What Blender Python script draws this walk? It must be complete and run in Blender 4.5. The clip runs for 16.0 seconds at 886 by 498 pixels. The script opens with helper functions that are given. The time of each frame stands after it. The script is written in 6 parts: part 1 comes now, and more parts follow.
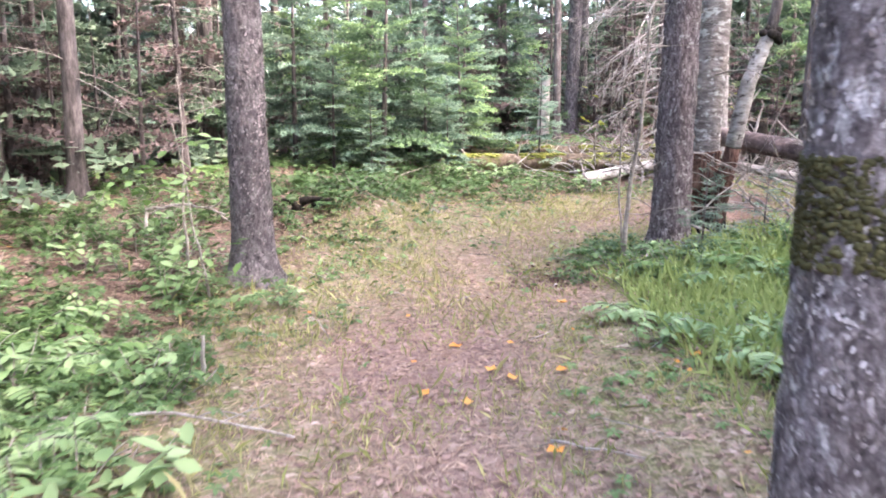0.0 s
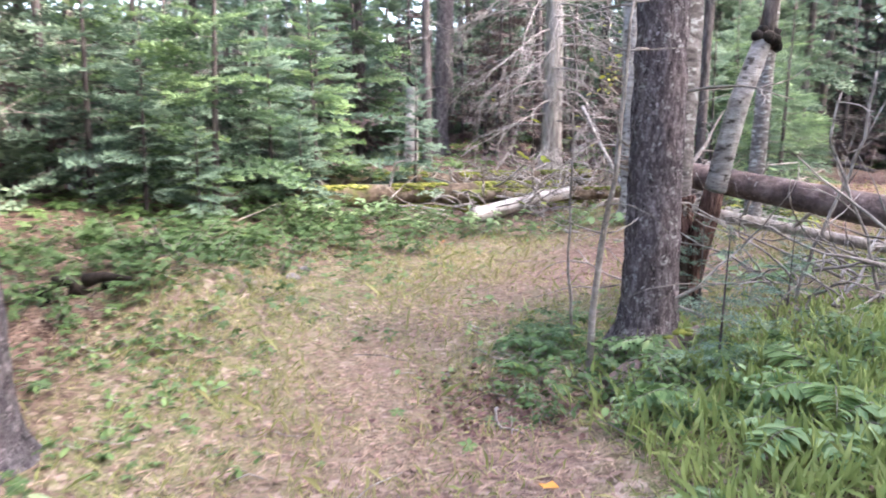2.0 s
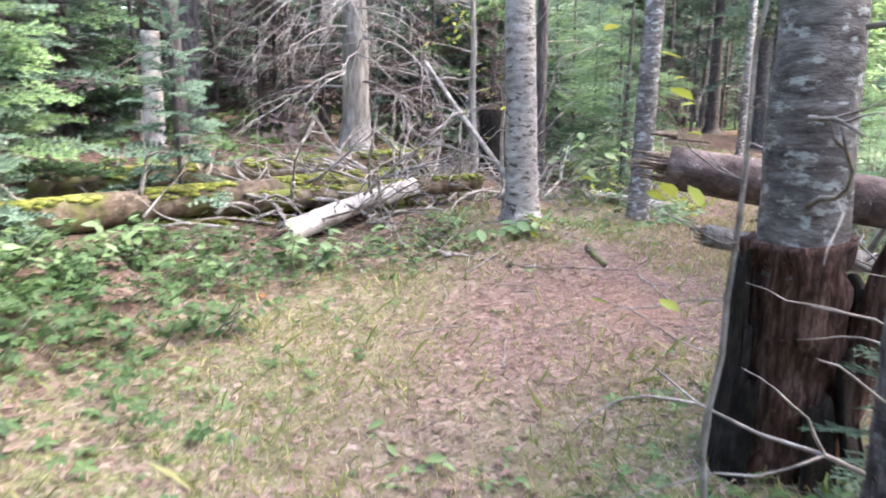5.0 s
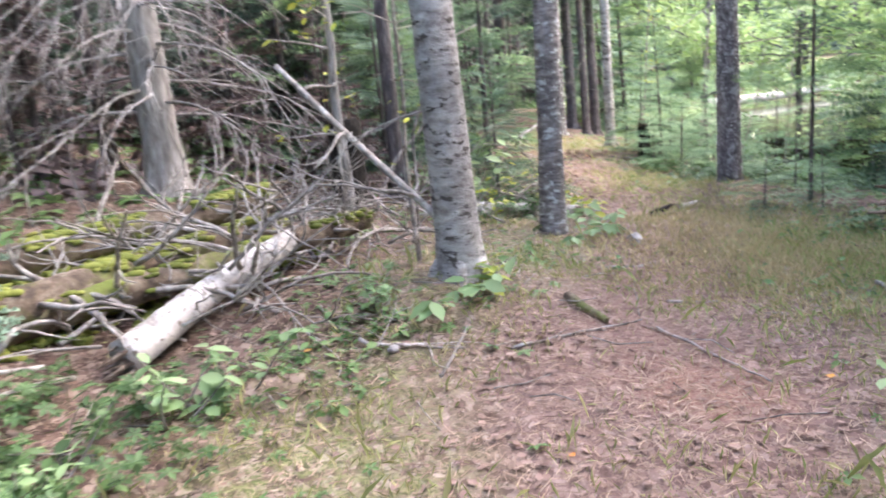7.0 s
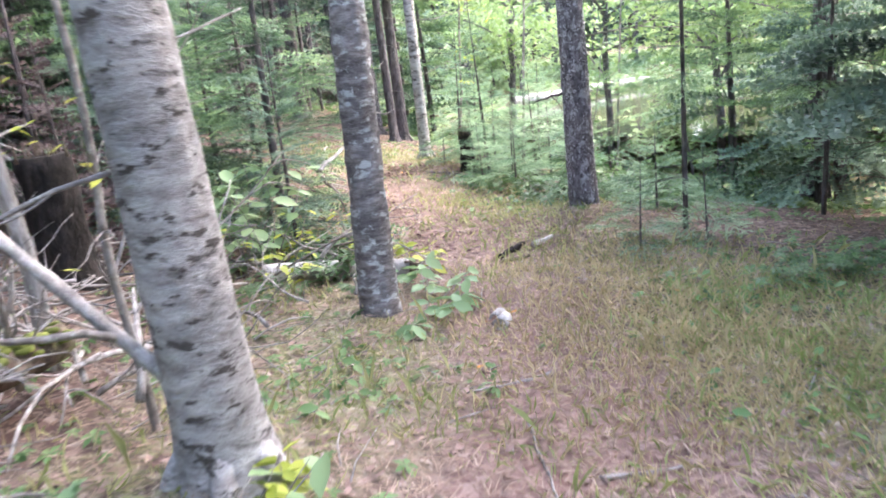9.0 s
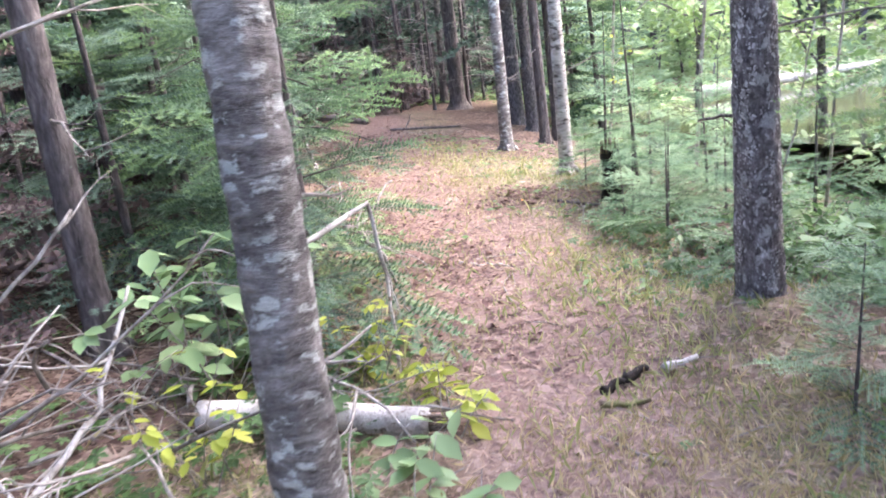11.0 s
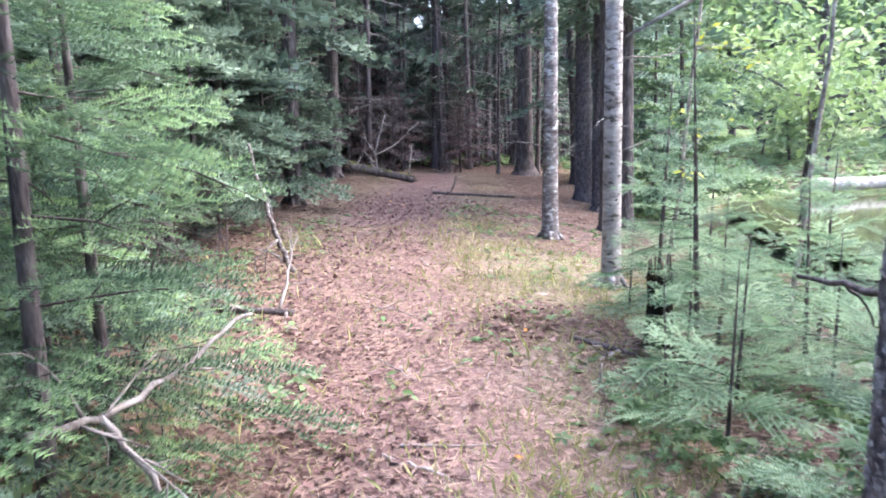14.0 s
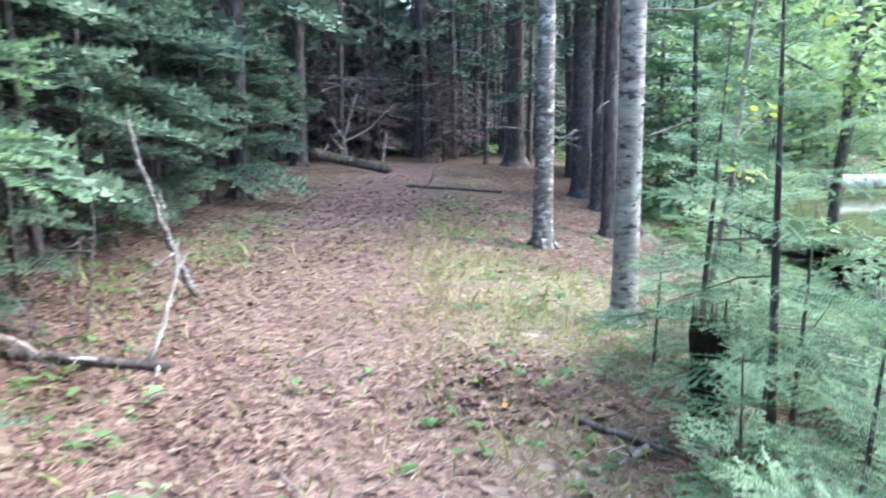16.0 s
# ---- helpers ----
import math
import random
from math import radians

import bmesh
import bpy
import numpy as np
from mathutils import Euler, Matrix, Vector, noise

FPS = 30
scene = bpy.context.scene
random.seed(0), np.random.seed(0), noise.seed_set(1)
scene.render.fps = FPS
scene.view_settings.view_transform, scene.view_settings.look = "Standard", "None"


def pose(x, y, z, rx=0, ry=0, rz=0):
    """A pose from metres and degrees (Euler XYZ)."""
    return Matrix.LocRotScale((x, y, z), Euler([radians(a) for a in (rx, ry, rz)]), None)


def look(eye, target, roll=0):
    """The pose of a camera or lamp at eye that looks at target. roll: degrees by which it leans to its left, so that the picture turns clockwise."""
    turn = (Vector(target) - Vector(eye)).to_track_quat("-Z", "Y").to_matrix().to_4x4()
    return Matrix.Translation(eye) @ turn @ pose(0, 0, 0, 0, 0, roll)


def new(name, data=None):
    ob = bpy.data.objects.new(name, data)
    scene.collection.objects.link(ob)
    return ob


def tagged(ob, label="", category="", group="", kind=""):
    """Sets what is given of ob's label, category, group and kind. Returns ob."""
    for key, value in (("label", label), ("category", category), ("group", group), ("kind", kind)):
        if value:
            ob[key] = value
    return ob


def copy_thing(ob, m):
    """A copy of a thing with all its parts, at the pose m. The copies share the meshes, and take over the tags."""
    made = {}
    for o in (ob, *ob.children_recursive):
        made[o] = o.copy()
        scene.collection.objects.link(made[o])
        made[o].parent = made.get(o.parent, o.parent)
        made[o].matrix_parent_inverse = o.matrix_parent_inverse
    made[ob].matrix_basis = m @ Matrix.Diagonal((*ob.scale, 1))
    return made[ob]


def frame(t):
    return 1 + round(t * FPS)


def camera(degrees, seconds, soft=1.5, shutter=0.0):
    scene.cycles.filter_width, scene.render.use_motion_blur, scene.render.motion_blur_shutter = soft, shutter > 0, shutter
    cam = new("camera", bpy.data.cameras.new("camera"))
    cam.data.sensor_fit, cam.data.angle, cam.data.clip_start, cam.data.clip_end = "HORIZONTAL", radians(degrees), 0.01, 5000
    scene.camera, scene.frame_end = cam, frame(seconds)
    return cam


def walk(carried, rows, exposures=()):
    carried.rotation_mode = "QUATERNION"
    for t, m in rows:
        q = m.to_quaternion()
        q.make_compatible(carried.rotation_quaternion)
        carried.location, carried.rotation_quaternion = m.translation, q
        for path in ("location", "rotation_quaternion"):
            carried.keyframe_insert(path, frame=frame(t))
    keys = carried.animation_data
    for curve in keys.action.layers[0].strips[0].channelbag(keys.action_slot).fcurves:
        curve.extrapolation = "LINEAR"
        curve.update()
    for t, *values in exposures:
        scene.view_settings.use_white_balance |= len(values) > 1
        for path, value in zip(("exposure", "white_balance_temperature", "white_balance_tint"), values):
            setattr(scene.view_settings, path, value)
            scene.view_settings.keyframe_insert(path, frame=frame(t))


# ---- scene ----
cam = camera(60.5, 16.0, soft=1.8, shutter=0.4)
PATH = [
    (0, (-0.039, -0.151, 1.454), (-0.029, 1.819, 1.106), -0.1),
    (0.5, (-0.032, 0.519, 1.471), (0.015, 2.491, 1.144), 0.4),
    (1, (-0.091, 1.152, 1.525), (0.118, 3.117, 1.214), 1.6),
    (1.5, (-0.124, 1.797, 1.561), (0.102, 3.756, 1.226), 0.0),
    (2, (-0.217, 2.415, 1.602), (0.209, 4.342, 1.278), 0.1),
    (2.5, (-0.216, 2.982, 1.606), (0.32, 4.864, 1.192), 0.3),
    (3, (-0.221, 3.56, 1.647), (0.284, 5.433, 1.158), 2.4),
    (3.5, (-0.197, 4.132, 1.689), (0.44, 5.968, 1.216), 0.9),
    (4, (-0.122, 4.63, 1.715), (0.55, 6.454, 1.246), 0.2),
    (4.5, (-0.084, 5.266, 1.638), (0.74, 7.03, 1.182), 0.0),
    (4.7, (-0.054, 5.537, 1.639), (0.889, 7.245, 1.196), 0.3),
    (6.8, (0.402, 7.811, 1.76), (1.824, 9.147, 1.319), -5.7),
    (7, (0.489, 7.997, 1.748), (1.974, 9.251, 1.277), -5.8),
    (7.5, (0.805, 8.371, 1.763), (2.444, 9.383, 1.225), -4.7),
    (8, (1.249, 8.641, 1.776), (2.975, 9.529, 1.295), -6.0),
    (8.2, (1.413, 8.759, 1.758), (3.151, 9.627, 1.282), -6.2),
    (10.3, (4.076, 9.537, 1.739), (5.744, 10.413, 1.066), -8.3),
    (10.5, (4.286, 9.549, 1.742), (5.859, 10.622, 1.13), -7.1),
    (11, (4.702, 9.632, 1.773), (6.184, 10.87, 1.251), -7.3),
    (11.5, (5.104, 9.706, 1.777), (6.687, 10.86, 1.372), -1.2),
    (12, (5.552, 9.738, 1.751), (7.168, 10.85, 1.36), 0.7),
    (12.5, (5.984, 9.902, 1.749), (7.497, 11.15, 1.355), -0.7),
    (13, (6.358, 10.114, 1.766), (7.849, 11.386, 1.366), 0.0),
    (13.5, (6.668, 10.259, 1.74), (8.115, 11.584, 1.353), -1.6),
    (14, (7.038, 10.49, 1.715), (8.404, 11.903, 1.341), -1.7),
    (14.5, (7.293, 10.77, 1.7), (8.642, 12.19, 1.3), -1.9),
    (15, (7.597, 11.002, 1.625), (8.94, 12.418, 1.187), -0.3),
    (15.5, (8.021, 11.277, 1.581), (9.291, 12.763, 1.157), -1.2),
    (16, (8.465, 11.619, 1.575), (9.844, 13.011, 1.172), -0.8),
]
walk(cam, [(t, look(eye, target, roll)) for t, eye, target, roll in PATH], exposures=((0, 4.06, 6450, 20), (2.5, 3.8, 6300, 18), (4.5, 3.88, 6250, 14), (7.5, 3.68, 6300, 15), (8.2, 3.9, 6200, 15), (10.4, 4.0, 6100, 17), (11.5, 3.7, 5950, 22), (13, 3.62, 5800, 23), (15, 3.42, 5400, 12), (16, 3.37, 5200, 5)))


# ---- world and light ----
world = bpy.data.worlds.new("overcast_sky")
scene.world = world
world.use_nodes = True
wn = world.node_tree.nodes
sky = wn.new("ShaderNodeTexSky")
sky.sky_type = "NISHITA"
sky.sun_disc = False
sky.sun_elevation = radians(48)
sky.sun_rotation = radians(120)
sky.air_density, sky.dust_density, sky.ozone_density = 1.0, 4.0, 0.6
wn["Background"].inputs[1].default_value = 0.15
world.node_tree.links.new(sky.outputs[0], wn["Background"].inputs[0])

sun = new("sun", bpy.data.lights.new("sun", "SUN"))
sun.data.energy = 0.3
sun.data.angle = radians(60)
sun.data.color = (1.0, 0.95, 0.88)
sun.matrix_world = look((12, -7, 15), (0, 0, 0))

# ---- materials ----


def nodes_of(name):
    m = bpy.data.materials.new(name)
    m.use_nodes = True
    nt = m.node_tree
    return m, nt, nt.nodes["Principled BSDF"], nt.links.new


def ramp(nt, stops):
    r = nt.nodes.new("ShaderNodeValToRGB")
    e = r.color_ramp.elements
    e[0].position, e[0].color = stops[0][0], (*stops[0][1], 1)
    e[1].position, e[1].color = stops[-1][0], (*stops[-1][1], 1)
    for p, c in stops[1:-1]:
        k = e.new(p)
        k.color = (*c, 1)
    return r


def noise_node(nt, scale, detail=4.0, rough=0.6, stretch=None, coords="Object"):
    tc = nt.nodes.new("ShaderNodeTexCoord")
    n = nt.nodes.new("ShaderNodeTexNoise")
    n.inputs["Scale"].default_value = scale
    n.inputs["Detail"].default_value = detail
    n.inputs["Roughness"].default_value = rough
    if stretch:
        mp = nt.nodes.new("ShaderNodeMapping")
        mp.inputs["Scale"].default_value = stretch
        nt.links.new(tc.outputs[coords], mp.inputs[0])
        nt.links.new(mp.outputs[0], n.inputs["Vector"])
    else:
        nt.links.new(tc.outputs[coords], n.inputs["Vector"])
    return n


def mixer(nt, fac, a, b, mode="MIX"):
    m = nt.nodes.new("ShaderNodeMix")
    m.data_type, m.blend_type = "RGBA", mode
    for sock, v in ((m.inputs[0], fac), (m.inputs[6], a), (m.inputs[7], b)):
        if isinstance(v, (int, float)):
            sock.default_value = v
        elif isinstance(v, tuple):
            sock.default_value = (*v, 1)
        else:
            nt.links.new(v, sock)
    return m.outputs[2]


def bump(nt, height, strength, distance, target):
    b = nt.nodes.new("ShaderNodeBump")
    b.inputs["Strength"].default_value, b.inputs["Distance"].default_value = strength, distance
    nt.links.new(height, b.inputs["Height"])
    nt.links.new(b.outputs[0], target)


def bark_material(name, dark, mid, light, lichen, lichen_amount, stretch, plates=9.0, moss=None, scales=0.0, spots=24.0, spot_stretch=None, depth=0.022):
    """Bark: plates stretched along or round the stem, pale lichen spots, a green film."""
    m, nt, p, link = nodes_of(name)
    n1 = noise_node(nt, plates, 6, 0.7, stretch)
    r1 = ramp(nt, [(0.32, dark), (0.5, mid), (0.68, light)])
    link(n1.outputs[0], r1.inputs[0])
    n2 = noise_node(nt, spots, 5, 0.65, spot_stretch)
    lo = 0.72 - lichen_amount
    r2 = ramp(nt, [(lo, (0, 0, 0)), (lo + 0.07, (1, 1, 1))])
    link(n2.outputs[0], r2.inputs[0])
    col = mixer(nt, r2.outputs[0], r1.outputs[0], lichen)
    n3 = noise_node(nt, 1.3, 3, 0.6)
    r3 = ramp(nt, [(0.35, (0.72, 0.72, 0.72)), (0.65, (1.12, 1.1, 1.08))])
    link(n3.outputs[0], r3.inputs[0])
    col = mixer(nt, 1.0, col, r3.outputs[0], "MULTIPLY")
    if moss:
        n4 = noise_node(nt, 2.2, 5, 0.7)
        r4 = ramp(nt, [(0.52, (0, 0, 0)), (0.66, (1, 1, 1))])
        link(n4.outputs[0], r4.inputs[0])
        col = mixer(nt, r4.outputs[0], col, moss)
    link(col, p.inputs["Base Color"])
    p.inputs["Roughness"].default_value = 0.92
    p.inputs["Specular IOR Level"].default_value = 0.2
    relief = n1.outputs[0]
    if scales:
        mp = nt.nodes.new("ShaderNodeMapping")
        mp.inputs["Scale"].default_value = (1.0, 1.0, 0.55)
        warp = noise_node(nt, 30, 5, 0.75)
        wide = nt.nodes.new("ShaderNodeVectorMath")
        wide.operation = "MULTIPLY_ADD"
        link(warp.outputs["Color"], wide.inputs[0])
        wide.inputs[1].default_value = (0.09, 0.09, 0.14)
        tc = nt.nodes.new("ShaderNodeTexCoord")
        link(tc.outputs["Object"], wide.inputs[2])
        link(wide.outputs[0], mp.inputs[0])
        v = nt.nodes.new("ShaderNodeTexVoronoi")
        v.feature = "DISTANCE_TO_EDGE"
        v.inputs["Scale"].default_value = scales
        link(mp.outputs[0], v.inputs["Vector"])
        cut = ramp(nt, [(0.0, (0.35, 0.33, 0.33)), (0.22, (1.1, 1.1, 1.1))])
        link(v.outputs["Distance"], cut.inputs[0])
        col = mixer(nt, 0.5, col, cut.outputs[0], "MULTIPLY")
        link(col, p.inputs["Base Color"])
        relief = mixer(nt, 0.5, n1.outputs[0], cut.outputs[0])
    bump(nt, relief, 1.0, depth, p.inputs["Normal"])
    return m


def leaf_material(name, stops, through_light=0.35, rough=0.55, single=0.45):
    """Leaves: each one takes its own tone, with patches of tone over the crown."""
    m, nt, p, link = nodes_of(name)
    g = nt.nodes.new("ShaderNodeNewGeometry")
    oi = nt.nodes.new("ShaderNodeObjectInfo")
    n = noise_node(nt, 2.3, 3, 0.6)
    s = nt.nodes.new("ShaderNodeMath")
    s.operation = "MULTIPLY_ADD"
    link(g.outputs["Random Per Island"], s.inputs[0])
    s.inputs[1].default_value = single
    s2 = nt.nodes.new("ShaderNodeMath")
    s2.operation = "MULTIPLY_ADD"
    link(n.outputs[0], s2.inputs[0])
    s2.inputs[1].default_value = 0.75
    s3 = nt.nodes.new("ShaderNodeMath")
    s3.operation = "MULTIPLY_ADD"
    link(oi.outputs["Random"], s3.inputs[0])
    s3.inputs[1].default_value, s3.inputs[2].default_value = 0.24, -0.22
    link(s3.outputs[0], s2.inputs[2])
    link(s2.outputs[0], s.inputs[2])
    r = ramp(nt, stops)
    link(s.outputs[0], r.inputs[0])
    link(r.outputs[0], p.inputs["Base Color"])
    p.inputs["Roughness"].default_value = rough
    p.inputs["Specular IOR Level"].default_value = 0.3
    if through_light > 0:
        t = nt.nodes.new("ShaderNodeBsdfTranslucent")
        link(r.outputs[0], t.inputs[0])
        ms = nt.nodes.new("ShaderNodeMixShader")
        ms.inputs[0].default_value = through_light
        link(p.outputs[0], ms.inputs[1])
        link(t.outputs[0], ms.inputs[2])
        link(ms.outputs[0], nt.nodes["Material Output"].inputs[0])
    return m


def needle_material(name, shade, old, fresh, tip, through_light=0.22):
    """Conifer needles: old growth near the stem, darkened for the shade inside the bough, pale new growth at the
    bough's tips, each bough its own tone.
    """
    m, nt, p, link = nodes_of(name)
    at = nt.nodes.new("ShaderNodeVertexColor")
    at.layer_name = "growth"
    sep = nt.nodes.new("ShaderNodeSeparateColor")
    link(at.outputs[0], sep.inputs[0])
    g = nt.nodes.new("ShaderNodeNewGeometry")
    oi = nt.nodes.new("ShaderNodeObjectInfo")
    n = noise_node(nt, 1.7, 3, 0.6)
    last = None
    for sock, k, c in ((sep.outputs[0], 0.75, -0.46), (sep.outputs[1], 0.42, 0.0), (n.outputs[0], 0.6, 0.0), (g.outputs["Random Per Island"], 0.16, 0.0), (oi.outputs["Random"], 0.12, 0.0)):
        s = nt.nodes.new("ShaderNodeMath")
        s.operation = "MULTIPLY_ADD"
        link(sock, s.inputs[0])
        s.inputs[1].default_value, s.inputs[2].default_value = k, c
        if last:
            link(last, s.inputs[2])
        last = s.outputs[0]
    # The first stop puts the shade inside the bough into the needle colour.
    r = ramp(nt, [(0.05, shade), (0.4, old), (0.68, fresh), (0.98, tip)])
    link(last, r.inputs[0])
    link(r.outputs[0], p.inputs["Base Color"])
    p.inputs["Roughness"].default_value = 0.55
    p.inputs["Specular IOR Level"].default_value = 0.25
    t = nt.nodes.new("ShaderNodeBsdfTranslucent")
    link(r.outputs[0], t.inputs[0])
    ms = nt.nodes.new("ShaderNodeMixShader")
    ms.inputs[0].default_value = through_light
    link(p.outputs[0], ms.inputs[1])
    link(t.outputs[0], ms.inputs[2])
    link(ms.outputs[0], nt.nodes["Material Output"].inputs[0])
    return m


BARK_SPRUCE = bark_material("spruce_bark", (0.045, 0.040, 0.046), (0.175, 0.158, 0.168), (0.33, 0.305, 0.32), (0.40, 0.40, 0.39), 0.12, (1.2, 1.2, 0.6), 22, None, 52)
BARK_DARK = bark_material("dark_conifer_bark", (0.04, 0.034, 0.033), (0.115, 0.098, 0.096), (0.23, 0.20, 0.19), (0.26, 0.28, 0.25), 0.06, (1.6, 1.6, 0.4), 14)
BARK_RED = bark_material("scaly_red_spruce_bark", (0.05, 0.040, 0.044), (0.185, 0.155, 0.162), (0.46, 0.41, 0.425), (0.52, 0.51, 0.50), 0.15, (1.3, 1.3, 0.5), 24, None, 50)
BARK_BIRCH = bark_material("grey_birch_bark", (0.17, 0.15, 0.14), (0.38, 0.355, 0.335), (0.56, 0.535, 0.51), (0.09, 0.078, 0.07), 0.17, (0.8, 0.8, 2.0), 10, None, 0.0, 14.0, (0.7, 0.7, 1.7))
BARK_PLATE = bark_material("flaking_grey_spruce_bark", (0.075, 0.064, 0.068), (0.23, 0.20, 0.21), (0.46, 0.42, 0.435), (0.62, 0.60, 0.61), 0.17, (1.3, 1.3, 0.9), 20, None, 46, 12.0, (1.3, 1.3, 0.8), 0.010)
BARK_LICHEN = bark_material("lichen_covered_bark", (0.06, 0.052, 0.048), (0.19, 0.17, 0.16), (0.36, 0.335, 0.32), (0.50, 0.51, 0.48), 0.18, (0.9, 0.9, 2.6), 9, None, 0.0, 12.0, (0.8, 0.8, 1.5))
BARK_DEAD = bark_material("weathered_dead_wood", (0.13, 0.115, 0.10), (0.34, 0.31, 0.285), (0.54, 0.51, 0.48), (0.40, 0.42, 0.34), 0.08, (2.2, 2.2, 0.35), 10)
BARK_TWIG = bark_material("bare_twig_bark", (0.10, 0.085, 0.075), (0.28, 0.25, 0.225), (0.47, 0.44, 0.41), (0.45, 0.46, 0.38), 0.12, (1, 1, 1), 9)
BARK_LOG = bark_material("pinkish_log_bark", (0.04, 0.029, 0.027), (0.15, 0.113, 0.105), (0.31, 0.245, 0.23), (0.5, 0.48, 0.44), 0.08, (1, 1, 1), 7)
BARK_ROT = bark_material("rotten_log_wood", (0.03, 0.022, 0.017), (0.12, 0.09, 0.065), (0.27, 0.22, 0.17), (0.30, 0.29, 0.20), 0.10, (1, 1, 1), 8, (0.13, 0.15, 0.035))
BARK_WHITE = bark_material("white_birch_log_bark", (0.14, 0.12, 0.10), (0.46, 0.43, 0.40), (0.66, 0.63, 0.60), (0.16, 0.13, 0.10), 0.16, (1, 1, 1), 6)
HEARTWOOD = bark_material("red_brown_rotten_heartwood", (0.02, 0.011, 0.009), (0.10, 0.053, 0.042), (0.28, 0.18, 0.145), (0.36, 0.28, 0.24), 0.07, (2.4, 2.4, 0.3), 14)
BLACK_ROT = bark_material("black_charred_rot", (0.006, 0.005, 0.004), (0.02, 0.016, 0.013), (0.05, 0.04, 0.035), (0.08, 0.07, 0.06), 0.03, (1, 1, 0.5), 14)
CUT_WOOD = bark_material("broken_wood_end", (0.06, 0.042, 0.032), (0.21, 0.16, 0.125), (0.38, 0.31, 0.25), (0.14, 0.10, 0.08), 0.06, (1, 1, 1), 22)
FLAKE = leaf_material("bark_flakes", [(0.1, (0.12, 0.102, 0.106)), (0.45, (0.26, 0.23, 0.235)), (0.8, (0.48, 0.445, 0.455)), (1.0, (0.66, 0.63, 0.64))], 0, 0.9, 0.7)
FLAKE_BROWN = leaf_material("brown_bark_flakes", [(0.1, (0.07, 0.056, 0.058)), (0.4, (0.16, 0.132, 0.137)), (0.75, (0.25, 0.215, 0.222)), (1.0, (0.37, 0.33, 0.34))], 0, 0.9, 0.7)
MOSS_OLIVE = leaf_material("dark_olive_moss", [(0.1, (0.025, 0.024, 0.010)), (0.5, (0.055, 0.052, 0.02)), (0.95, (0.11, 0.10, 0.04))], 0.05, 0.9)
MOSS = leaf_material("yellow_green_moss", [(0.1, (0.06, 0.075, 0.015)), (0.5, (0.16, 0.18, 0.035)), (0.95, (0.30, 0.30, 0.07))], 0.1, 0.9)
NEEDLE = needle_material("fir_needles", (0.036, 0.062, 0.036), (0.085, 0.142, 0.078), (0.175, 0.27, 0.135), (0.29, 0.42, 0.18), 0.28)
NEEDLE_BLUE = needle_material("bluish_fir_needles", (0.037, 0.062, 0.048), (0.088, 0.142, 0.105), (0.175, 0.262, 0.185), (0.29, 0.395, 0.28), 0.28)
# Pale new growth, lightened further to carry the pond side's sky light.
NEEDLE_NEW_SKYLIT = needle_material("pale_new_skylit_fir_needles", (0.048, 0.084, 0.05), (0.115, 0.19, 0.107), (0.225, 0.34, 0.195), (0.36, 0.48, 0.28), 0.33)
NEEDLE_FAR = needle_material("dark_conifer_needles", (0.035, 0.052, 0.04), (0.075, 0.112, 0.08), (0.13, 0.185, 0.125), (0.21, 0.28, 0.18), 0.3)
NEEDLE_DEAD = leaf_material("dead_brown_needles", [(0.05, (0.055, 0.040, 0.038)), (0.5, (0.13, 0.096, 0.09)), (1.0, (0.22, 0.168, 0.155))], 0.2, 0.8)
LEAF_GREEN = leaf_material("broad_green_leaves", [(0.05, (0.05, 0.10, 0.03)), (0.5, (0.125, 0.215, 0.07)), (1.0, (0.25, 0.35, 0.14))], 0.35, 0.5)
# Darker than LEAF_GREEN: the shade under the firs is put into the colour.
LEAF_SHADED = leaf_material("shade_painted_undergrowth_leaves", [(0.05, (0.035, 0.07, 0.022)), (0.5, (0.085, 0.15, 0.05)), (1.0, (0.17, 0.25, 0.10))], 0.3, 0.5)
LEAF_PALE = leaf_material("pale_green_leaves", [(0.05, (0.11, 0.19, 0.075)), (0.5, (0.22, 0.325, 0.145)), (1.0, (0.35, 0.44, 0.23))], 0.35, 0.5)
LEAF_YELLOW = leaf_material("yellowing_leaves", [(0.05, (0.20, 0.26, 0.035)), (0.5, (0.37, 0.41, 0.06)), (1.0, (0.54, 0.51, 0.11))], 0.4, 0.5)
# Paler leaf green: the sunlight over the pond is put into this colour.
LEAF_SUN_PAINTED = leaf_material("hardwood_leaves_painted_sunlit", [(0.05, (0.16, 0.235, 0.105)), (0.5, (0.29, 0.39, 0.19)), (1.0, (0.43, 0.53, 0.30))], 0.5, 0.5)
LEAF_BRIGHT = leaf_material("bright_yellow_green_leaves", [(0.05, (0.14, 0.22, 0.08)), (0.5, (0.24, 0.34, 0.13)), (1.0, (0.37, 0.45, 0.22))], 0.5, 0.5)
NEEDLE_LITTER = leaf_material("fallen_dry_needles", [(0.05, (0.13, 0.085, 0.06)), (0.4, (0.30, 0.205, 0.15)), (0.75, (0.48, 0.365, 0.265)), (1.0, (0.62, 0.52, 0.40))], 0.1, 0.8)
GRASS = leaf_material("thin_forest_grass", [(0.05, (0.10, 0.14, 0.04)), (0.35, (0.22, 0.255, 0.085)), (0.65, (0.36, 0.345, 0.15)), (1.0, (0.52, 0.44, 0.27))], 0.4, 0.7)
LUSH = leaf_material("pale_fresh_grass", [(0.05, (0.15, 0.21, 0.06)), (0.5, (0.27, 0.34, 0.115)), (1.0, (0.42, 0.46, 0.20))], 0.4, 0.7)
